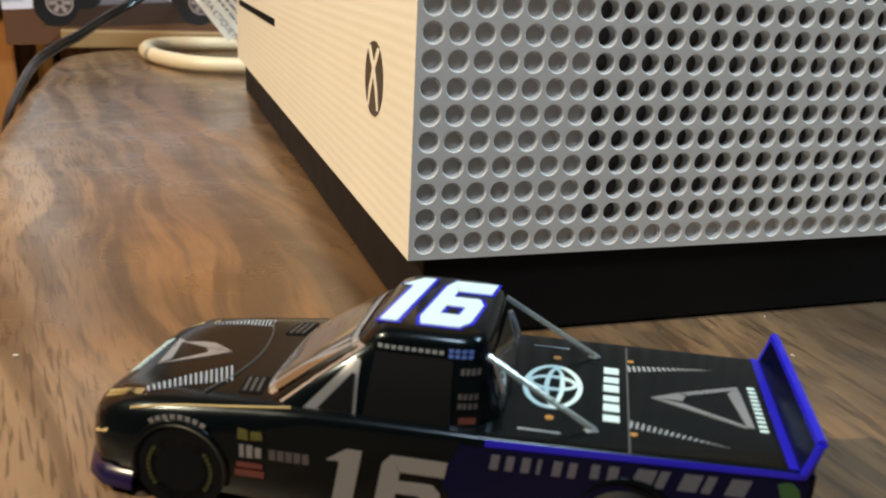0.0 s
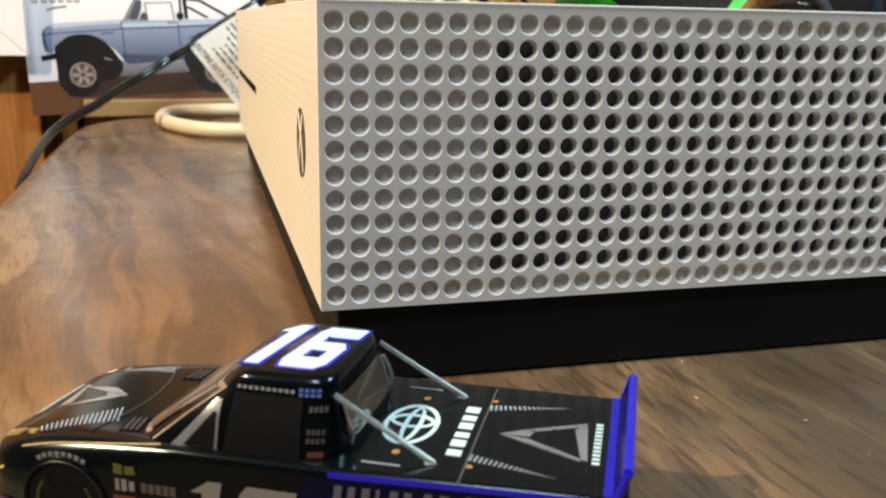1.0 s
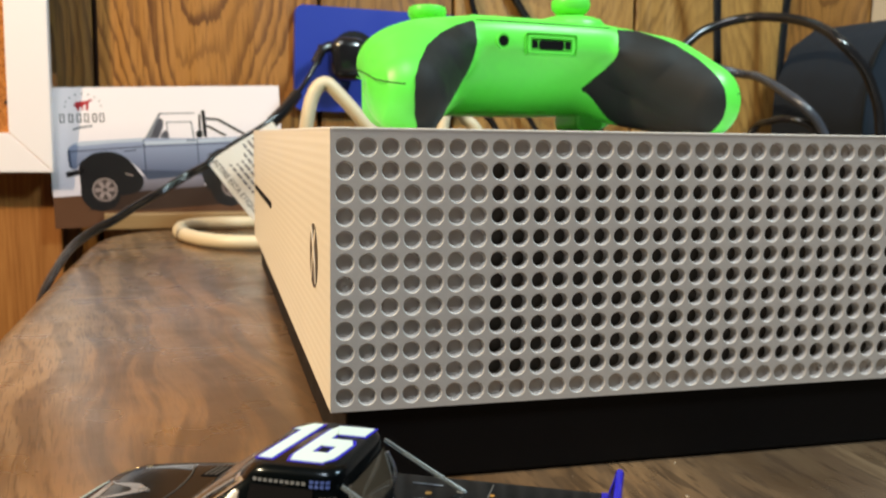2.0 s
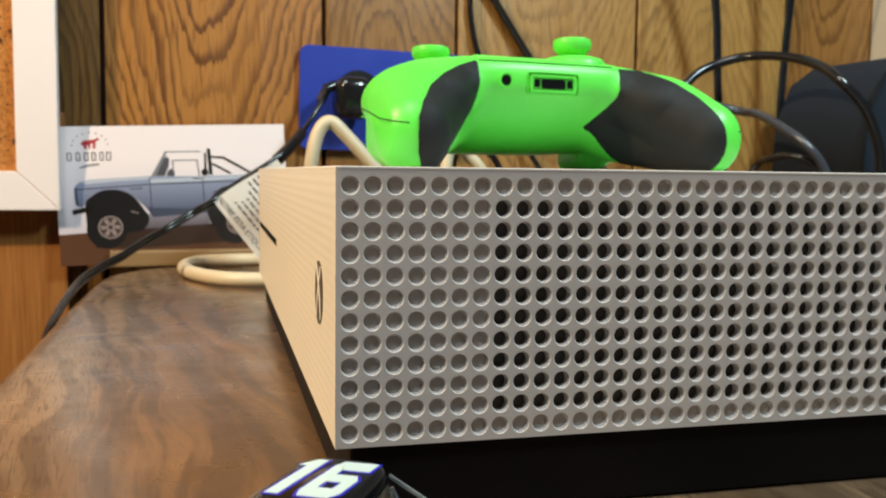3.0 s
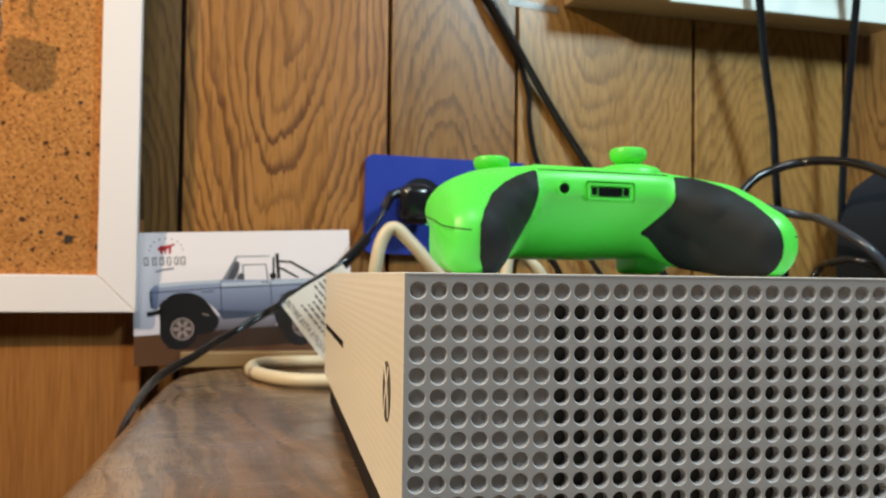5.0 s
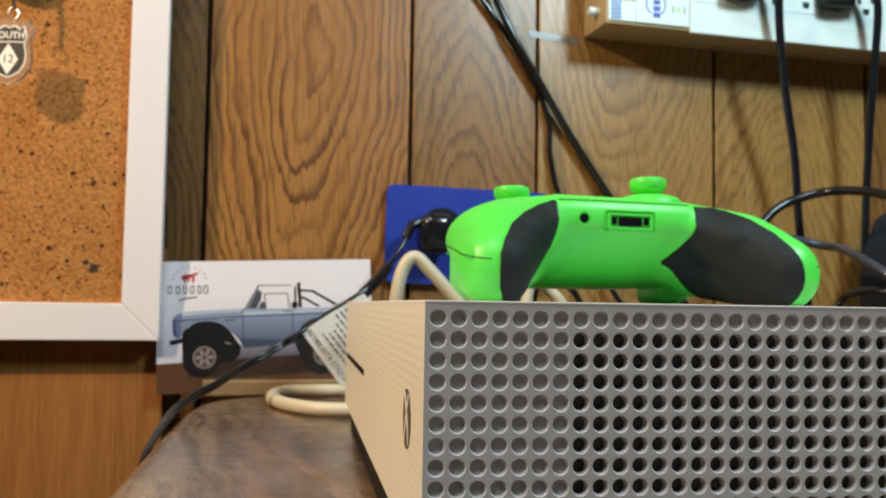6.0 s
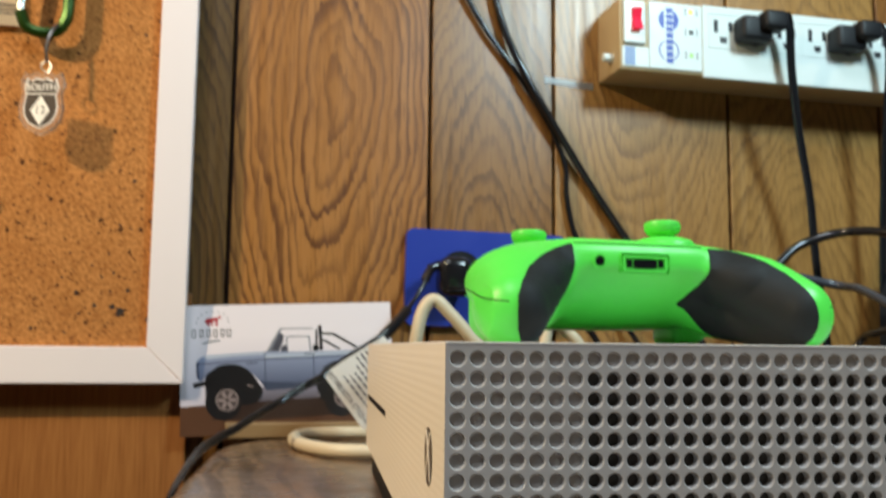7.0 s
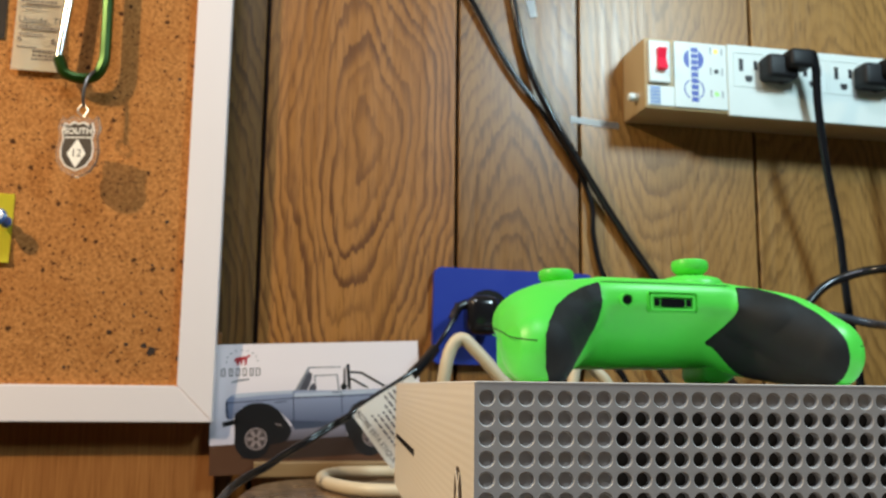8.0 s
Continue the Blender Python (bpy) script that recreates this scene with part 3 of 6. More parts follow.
def shell(x, y, z):
    """Below nought inside the controller, above it outside; takes numbers or arrays."""
    x = np.abs(x)
    # the underside of the core draws back from the player
    yy = y - 33.0 * np.where(y < 16, np.clip((33 - z) / 26, 0, 1.1) ** 1.4, 0)
    core = (((x / CORE["wide"]) ** 4 + np.abs((yy - CORE["yc"]) / CORE["hy"]) ** 6 + np.abs((z - CORE["zc"]) / np.where(z < CORE["zc"], CORE["hz_low"], CORE["hz"])) ** 6) ** (1 / 6) - 1) * 20
    hand = 1e3
    for (ax, ay, az, ar, tall), (bx, by, bz, br, tall2) in zip(BALLS, BALLS[1:]):
        dx, dy, dz = bx - ax, by - ay, bz - az
        t = np.clip(((x - ax) * dx + (y - ay) * dy + (z - az) * dz) / (dx * dx + dy * dy + dz * dz), 0, 1)
        hand = np.minimum(hand, np.sqrt((x - ax - t * dx) ** 2 + (y - ay - t * dy) ** 2 + ((z - az - t * dz) / mixed(tall, tall2, t)) ** 2) - mixed(ar, br, t))
    h = np.clip(0.5 + 0.5 * (hand - core) / 12.8, 0, 1)
    return hand + (core - hand) * h - 12.8 * h * (1 - h)


def met(start, step, far):
    """The first point of the shell on a line from outside, or None."""
    p, d = Vector(start), Vector(step)
    r = np.arange(0.0, far, 0.25)
    f = shell(p.x + d.x * r, p.y + d.y * r, p.z + d.z * r)
    i = int(np.argmax(f < 0))
    if f[i] >= 0 or i == 0:
        return None
    return p + d * (r[i - 1] + 0.25 * f[i - 1] / (f[i - 1] - f[i]))


def outward(p):
    e = 0.3
    g = [float(shell(*(p + v)) - shell(*(p - v))) for v in (Vector((e, 0, 0)), Vector((0, e, 0)), Vector((0, 0, e)))]
    return Vector(g).normalized()


def controller():
    c = thing("game_controller", pose(0.1020, 0.2062, CZ1 + 0.0003, 0, -0.4, 9.2), "bright green game controller with black grips lying on console", "game controller")
    # rings round the shell from end to end
    N, K = 121, 120
    gy, gz = np.meshgrid(np.linspace(-74, 40, 58), np.linspace(2, 44, 22))
    ang = np.linspace(0, 2 * math.pi, K, endpoint=False)
    r = np.linspace(0, 100, 401)[:, None]
    end = max(x for x in np.arange(60, 82, 0.1) if shell(x, gy, gz).min() < -0.02)
    bm = bmesh.new()
    rings = []
    for i in range(N):
        x = end * math.sin(math.pi / 2 * (2 * i / (N - 1) - 1))
        f = shell(x, gy, gz)
        w = np.exp(-(f - f.min()) / 2.0)
        yc, zc = float((w * gy).sum() / w.sum()), float((w * gz).sum() / w.sum())
        f = shell(x, yc + r * np.cos(ang), zc + r * np.sin(ang))
        k1 = np.maximum(np.argmax(f > 0, axis=0), 1)
        f0, f1 = f[k1 - 1, range(K)], f[k1, range(K)]
        rad = r[k1 - 1, 0] + 0.25 * np.clip(f0 / (f0 - f1), 0, 1)
        rings.append([bm.verts.new(Vector((x, yc + q * math.cos(t), max(zc + q * math.sin(t), 0.0))) * MM) for q, t in zip(rad, ang)])
    for a, b in zip(rings, rings[1:]):
        for k in range(K):
            bm.faces.new((a[k], a[(k + 1) % K], b[(k + 1) % K], b[k]))
    bm.faces.new(rings[0])
    bm.faces.new(rings[-1])
    part("body", bm, GREEN, c, smooth=True)
    # the grips: skins over the inner fronts of the handles, from under the top seam to the console
    # edges of each skin as (height, distance from the middle)
    edges = {-1: ([(0.4, 63.0), (1, 64.0), (6, 66.6), (12, 67.2), (18, 66.8), (23.5, 64.2), (29.6, 58.2), (34.9, 49.8), (39.2, 39.2), (41.4, 32.4)],
                  [(0.4, 59.5), (2.5, 55.5), (7, 49.5), (12, 45.5), (17.5, 41.3), (23.1, 37.6), (28, 34.0), (34, 31.5), (41.4, 31.4)]),
             1: ([(0.4, 60.6), (3.6, 62.0), (7.7, 62.8), (12, 62.9), (17.7, 62.2), (23.6, 60.3), (29.8, 57.8), (35.4, 52.8), (40, 46.4), (41.4, 43.0)],
                 [(0.4, 52.0), (3, 46.0), (6, 36.5), (7.8, 27.0), (11.5, 19.8), (18.2, 23.4), (24.6, 27.8), (29, 30.2), (32, 31.4), (41.4, 33.2)])}
    for side, (outer, inner) in edges.items():
        g = bmesh.new()
        P, Q = 36, 56
        skins = ([], [])
        for j in range(Q + 1):
            z = mixed(0.4, 41.4, j / Q)
            x_out = along(outer, z)[0]
            x_in = x_out
            # inwards to the edge, or to where the handle ends under the core
            while x_in > along(inner, z)[0] and met((x_in - 0.25, -95.0, z), (0, 1, 0), 77.0):
                x_in -= 0.25
            for lift, grid in zip((0.55, -0.5), skins):
                row = []
                for i in range(P + 1):
                    p = met((mixed(x_in, x_out, i / P), -95.0, z), (0, 1, 0), 77.0)
                    p = p + outward(p) * lift
                    row.append(g.verts.new(Vector((side * p.x, p.y, max(p.z, 0.05))) * MM))
                grid.append(row)
        top_skin, under = skins
        for grid in skins:
            for r0, r1 in zip(grid, grid[1:]):
                for i in range(P):
                    g.faces.new((r0[i], r0[i + 1], r1[i + 1], r1[i]))
        rim, low = ([q[0] + [r[-1] for r in q[1:]] + q[-1][-2::-1] + [r[0] for r in q[-2:0:-1]] for q in (top_skin, under)])
        for k in range(len(rim)):
            n = (k + 1) % len(rim)
            g.faces.new((rim[k], rim[n], low[n], low[k]))
        part("grip", g, GRIP, c, "black textured grip skin", smooth=True)
    seams = []
    for side in (-1, 1):
        line = [met((95, y, 15.9 + 0.18 * (y + 60)), (-1, 0, 0), 90.0) for y in (-59.5, -57, -53, -48, -42, -36, -30, -24, -18, -12)]
        seams.append([Vector((side * p.x, p.y, p.z)) * MM for p in line])
    seams.append([met((x, -80, 42.2), (0, 1, 0), 70.0) * MM for x in range(-30, 31, 3)])
    for line in seams:
        part("seam", tube(bmesh.new(), line, 0.00024, seg=6, n=3), mat("seam_green", (0.006, 0.05, 0.004), 0.6), c)
    # triggers hanging down behind the handles
    for side in (-1, 1):
        g = slab(bmesh.new(), [(side * x * MM, z * MM) for x, z in ((36, 26), (36, 3), (38, 0.6), (48, 0.6), (54, 4), (58, 9), (58, 24))], -0.024, -0.004, pose(0, 0, 0, 90, 0, 0))
        bmesh.ops.bevel(g, geom=list(g.edges), offset=0.0022, segments=3, affect="EDGES", profile=0.5)
        part("trigger", g, GREEN, c, smooth=True)
    # sticks
    for x, y, z in ((-0.0330, 0.0112, 0.0357), (0.0200, -0.0148, 0.0388)):
        st = part("thumbstick", lathe(bmesh.new(), [(0.0058, 0.0), (0.0050, 0.006), (0.0046, 0.0090), (0.0066, 0.0105), (0.0078, 0.0120), (0.0081, 0.0140), (0.0076, 0.0156), (0.0062, 0.0162), (0.0045, 0.0155), (0.0, 0.0152)], pose(x, y, z)), GREEN, c, smooth=True)
        part("stick_base", lathe(bmesh.new(), [(0.0145, -0.004), (0.0143, 0.0012), (0.0125, 0.0034), (0.0085, 0.0046), (0.0, 0.0050)], pose(x, y, z + 0.0040)), GREEN, st, smooth=True)
    for x, y in ((0.032, 0.018), (0.040, 0.010), (0.048, 0.018), (0.040, 0.026)):
        part("face_button", lathe(bmesh.new(), [(0.0042, 0), (0.0042, 0.0030), (0.0034, 0.0042), (0.0, 0.0046)], pose(x, y, 0.0422)), GREEN, c, smooth=True)
    part("direction_pad", boxed(-0.027, -0.009, -0.018, 0.0, 0.040, 0.0459, 0.0015), GREEN, c)
    part("menu_button", lathe(bmesh.new(), [(0.0030, 0), (0.0030, 0.0022), (0.0, 0.0026)], pose(-0.010, 0.012, 0.0455)), GREEN, c, smooth=True)
    # sockets in the front edge
    face = pose(0.0006, (met((0, -80, 34.3), (0, 1, 0), 70.0).y - 0.35) * MM, 0.0340, 92, 0, 0)
    sock = part("expansion_port", ring_slab(bmesh.new(), rounded(-0.0103, 0.0103, -0.0034, 0.0034, 0.0010), rounded(-0.0092, 0.0092, -0.0024, 0.0024, 0.0006), -0.0012, 0.0002, face), GREEN, c)
    part("port_outline", ring_slab(bmesh.new(), rounded(-0.0115, 0.0115, -0.0043, 0.0043, 0.0014), rounded(-0.0113, 0.0113, -0.0041, 0.0041, 0.0012), -0.0010, 0.0001, face), mat("seam_green_dark", (0.055, 0.62, 0.055), 0.5), sock)
    bm = bmesh.new()
    slab(bm, rounded(-0.0054, 0.0054, -0.0019, 0.0016, 0.0008), 0.0, 0.00022, face)
    slab(bm, rounded(-0.0085, -0.0062, -0.0015, 0.0015, 0.0003), 0.0, 0.00022, face)
    slab(bm, rounded(0.0062, 0.0085, -0.0015, 0.0015, 0.0003), 0.0, 0.00022, face)
    part("contacts", bm, VOID, sock, "black socket openings")
    jack = part("headphone_jack", ring_slab(bmesh.new(), oval(0.0030, 0.0030, 24, -0.0208, 0.0006), oval(0.0023, 0.0023, 24, -0.0208, 0.0006), -0.0012, 0.0003, face), GREEN, c)
    part("opening", slab(bmesh.new(), oval(0.0018, 0.0018, 20, -0.0208, 0.0006), 0.0, 0.00022, face), VOID, jack)
    return c


controller()

# ---- things on the wall ----


def planks():
    # the height of each plank's figure
    centres = {-0.0952: 0.255, 0.0575: 0.10, 0.1614: 0.42, 0.3209: -0.06, 0.4725: 0.3, -0.258: 0.05}
    edges = [-1.60, -1.54, -1.33, -1.20, -0.99, -0.86, -0.70, -0.56, -0.41, -0.258, -0.0952, 0.0575, 0.1614, 0.3209, 0.4725, 0.578, 0.735, 0.89, 1.05, 1.20, 1.36, 1.50, 1.66, 1.82, 2.0]
    # plank colours; at -0.258 the pin board's shadow is put into the tint
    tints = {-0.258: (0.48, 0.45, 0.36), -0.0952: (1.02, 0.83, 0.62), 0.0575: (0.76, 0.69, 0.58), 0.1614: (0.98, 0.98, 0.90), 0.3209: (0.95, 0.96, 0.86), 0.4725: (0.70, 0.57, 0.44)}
    # how strongly the figure shows
    figure = {-0.0952: 0.85, 0.0575: 0.7, 0.1614: 0.5, 0.3209: 0.5, 0.4725: 0.6}
    g = 0.0016
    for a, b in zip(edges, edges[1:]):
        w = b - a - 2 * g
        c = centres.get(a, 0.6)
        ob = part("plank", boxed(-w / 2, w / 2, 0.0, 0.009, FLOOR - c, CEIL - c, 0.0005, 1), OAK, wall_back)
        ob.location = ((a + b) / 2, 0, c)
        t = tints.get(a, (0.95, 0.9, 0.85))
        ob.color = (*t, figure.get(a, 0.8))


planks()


# wooden board behind and below the pin board
brown = part("backing_board", boxed(-0.62, -0.1195, -0.010, 0.0, FLOOR, 0.10, 0.001), BROWN)
brown.matrix_world = WALL
tagged(brown, "reddish-brown stained wooden board under the pin board", "board", "", "structure")


def pin_board():
    L, R, B, T = -0.74, -0.1222, 0.0355, 0.49
    w = 0.0253
    p = thing("pin_board", WALL, "cork pin board in a white frame hung on the panelled wall", "pin board")
    part("cork_sheet", boxed(L + w - 0.002, R - w + 0.002, -0.022, -0.012, B + w - 0.002, T - w + 0.002), CORK, p, "speckled tan cork")

    def bar(pts):
        bm = bmesh.new()
        lo = [bm.verts.new((x, -0.0105, z)) for x, z in pts]
        hi = [bm.verts.new((x, -0.0285, z)) for x, z in pts]
        bm.faces.new(lo)
        bm.faces.new(hi)
        for i in range(4):
            bm.faces.new((lo[i], lo[(i + 1) % 4], hi[(i + 1) % 4], hi[i]))
        bmesh.ops.recalc_face_normals(bm, faces=bm.faces)
        bmesh.ops.bevel(bm, geom=[e for e in bm.edges], offset=0.0007, segments=2, affect="EDGES")
        return bm

    e = 0.0002
    part("frame_bar", bar([(L, B), (R, B), (R - w, B + w), (L + w, B + w)]), WHITE_FRAME, p)
    part("frame_bar", bar([(L, T), (L + w, T - w), (R - w, T - w), (R, T)]), WHITE_FRAME, p)
    part("frame_bar", bar([(R, B + e), (R, T - e), (R - w, T - w), (R - w, B + w)]), WHITE_FRAME, p)
    part("frame_bar", bar([(L, B + e), (L + w, B + w), (L + w, T - w), (L, T - e)]), WHITE_FRAME, p)
    return p


pin_board()

# ---- toy truck ----
# black and its highlights tinted blue to stand in for cool light above
PAINT = mat("gloss_black_paint", (0.0015, 0.0027, 0.0034), 0.18, vary=0.1, coat=0.06, grain=200, spec=0.30)
PAINT.node_tree.nodes["Principled BSDF"].inputs["Specular Tint"].default_value = (0.66, 0.82, 1.0, 1)
NAVY = mat("navy_paint", (0.0014, 0.0026, 0.022), 0.25, vary=0.1, spec=0.2)
ROYAL = mat("royal_blue_paint", (0.011, 0.010, 0.52), 0.25, coat=0.2, vary=0.04)
# white print with the cool light's cyan mixed into its colour
DECAL = mat("white_decal", (0.52, 0.70, 0.74), 0.4, vary=0.03)
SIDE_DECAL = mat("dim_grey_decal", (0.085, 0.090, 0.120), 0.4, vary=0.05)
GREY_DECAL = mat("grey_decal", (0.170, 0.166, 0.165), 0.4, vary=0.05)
SILVER = mat("silver_print", (0.52, 0.55, 0.60), 0.28, metal=0.8, vary=0.25, grain=900)
HATCH = mat("pale_hatch_print", (0.30, 0.35, 0.42), 0.35, vary=0.3, grain=900)
# brown in the pane colour stands for wood mirrored in the windscreen
GLASS_T = mat("toy_window_plastic", (0.10, 0.072, 0.05), 0.10, vary=0.3, coat=1.0)
TYRE = mat("toy_tyre", (0.005, 0.005, 0.005), 0.6, spec=0.2)
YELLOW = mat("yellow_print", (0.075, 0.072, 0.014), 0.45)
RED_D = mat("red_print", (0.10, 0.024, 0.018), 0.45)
AMBER = mat("amber_clip", (0.36, 0.19, 0.05), 0.35)
GOLD = mat("headlight_print", (0.55, 0.42, 0.2), 0.3, metal=0.3)


BODY = [(-13.9, 7.5, 6.2, 2.2, 1.1), (-13.4, 9.6, 8.3, 1.8, 1.2), (-12.6, 11.3, 9.7, 1.6, 1.3), (-11.2, 12.7, 10.7, 1.6, 1.4), (-8.0, 13.9, 11.7, 1.6, 1.5), (-2.0, 14.2, 12.5, 1.6, 1.5), (8.0, 14.2, 13.2, 1.6, 1.1), (14.0, 14.2, 13.4, 1.6, 0.5), (33.0, 14.2, 13.4, 1.8, 0.35), (64.5, 14.4, 13.4, 2.4, 0.3), (66.6, 14.2, 13.2, 3.0, 0.3)]
CAB = [(12.4, 6.5, 35.0, 12.9), (16.8, 12.6, 34.2, 11.8), (20.2, 18.0, 33.1, 10.2), (21.3, 18.9, 32.9, 9.9), (21.9, 19.5, 32.6, 9.5), (22.3, 20.3, 32.0, 8.8)]
POW = 0.36


def near(u):
    """How far the near side of the bed draws in towards the tail."""
    return 1.6 * max(0.0, min(1.0, (u - 34.0) / 30.0))


def top(u):
    return along(BODY, u)[1]


def shoulder(w, zt, r):
    """The rounded upper edge of the body's section, from the side to the middle."""
    return [(w, zt - 2.6 * r), (w - 0.3 * r, zt - 1.4 * r), (w - 0.9 * r, zt - 0.55 * r), (w - 1.9 * r, zt - 0.12 * r), (w - 3.2 * r, zt), (w * 0.45, zt)]


def skin_top(u, y):
    w, zt, zl, r = along(BODY, u)
    line = shoulder(w, zt, r)
    for (y0, z0), (y1, z1) in zip(line, line[1:]):
        if abs(y) >= y1:
            return mixed(z0, z1, min(1.0, max(0.0, (y0 - abs(y)) / max(1e-6, y0 - y1))))
    return zt


def cab_at(z):
    return along(CAB, z)


def side_point(u, z, s, out=0.0):
    f, r, w = cab_at(z)
    c = min(0.999, abs((u - (f + r) / 2) / ((r - f) / 2)))
    return Vector((u, s * (w * (1 - c ** (2 / POW)) ** (POW / 2) + out), z + out * 0.25))


def front_point(y, z, out=0.0, back=False):
    f, r, w = cab_at(z)
    c = min(0.999, abs(y) / w)
    k = (r - f) / 2 * (1 - c ** (2 / POW)) ** (POW / 2)
    return Vector(((f + r) / 2 + (k + out if back else -k - out), y, z + out * 0.5))


def patch(fn, a0, a1, z0, z1, n=10, m=5):
    """A skin over part of the cab: fn(a, z) with a running between a0(z) and a1(z)."""
    bm = bmesh.new()
    grid = [[bm.verts.new(fn(mixed(a0(z), a1(z), i / n), z) * MM) for i in range(n + 1)] for z in [mixed(z0, z1, j / m) for j in range(m + 1)]]
    for p, q in zip(grid, grid[1:]):
        for i in range(n):
            bm.faces.new((p[i], p[i + 1], q[i + 1], q[i]))
    return bm


def flat_decal(polys, z=None, lift=0.10):
    """Thin printed shapes on the upper side: each a list of (u, y) in millimetres; z: a height, or that of the body."""
    bm = bmesh.new()
    for poly in polys:
        vs = [Vector((u, y, (skin_top(u, y) if z is None else z) + lift)) * MM for u, y in poly]
        hi = [bm.verts.new(v) for v in vs]
        lo = [bm.verts.new(v - Vector((0, 0, 0.00012))) for v in vs]
        bm.faces.new(hi)
        for i in range(len(vs)):
            j = (i + 1) % len(vs)
            bm.faces.new((lo[i], lo[j], hi[j], hi[i]))
    return bm


def side_decal(polys, y=-14.2, lift=0.08):
    """Thin printed shapes on the near side: lists of (u, z) in millimetres."""
    bm = bmesh.new()
    for poly in polys:
        hi = [bm.verts.new(Vector((u, y + near(u) - lift, z)) * MM) for u, z in poly]
        lo = [bm.verts.new(Vector((u, y + near(u), z)) * MM) for u, z in poly]
        bm.faces.new(hi)
        for i in range(len(hi)):
            j = (i + 1) % len(hi)
            bm.faces.new((lo[i], lo[j], hi[j], hi[i]))
    return bm


def block_16(x0, x1, y0, y1, shear):
    """The figures 1 and 6 in a slanted block face, as flat pieces within a box."""
    w, h = x1 - x0, y1 - y0

    def q(*pts):
        return [(x0 + a * w + shear * (b - 0.5) * h, y0 + b * h) for a, b in pts]

    one = [q((0.08, 0), (0.26, 0), (0.26, 1), (0.12, 1), (-0.04, 0.80), (0.08, 0.80))]
    x, b = 0.45, 0.17
    six = [q((x, 0.14), (x + 0.06, 0), (x + b, 0.24), (x + b, 0.74), (x + 0.06, 1), (x, 0.86)),
           q((x + 0.06, 0), (0.92, 0), (1.0 - b, 0.24), (x + b, 0.24)),
           q((0.92, 0), (1.0, 0.12), (1.0, 0.50), (0.92, 0.62), (1.0 - b, 0.42), (1.0 - b, 0.24)),
           q((x + b, 0.42), (1.0 - b, 0.42), (0.92, 0.62), (x + b, 0.62)),
           q((x + b, 0.76), (1.0, 0.76), (1.0, 1.0), (x + 0.06, 1.0))]
    return one + six


def marks(u0, z0, step, tall, lean, widths):
    """Plain slanted bars in a row; widths: the share of the step that each one fills."""
    return [[(u0 + step * k + a * step * w + lean * b * tall, z0 + b * tall) for a, b in ((0, 0), (1, 0), (1, 1), (0, 1))] for k, w in enumerate(widths)]


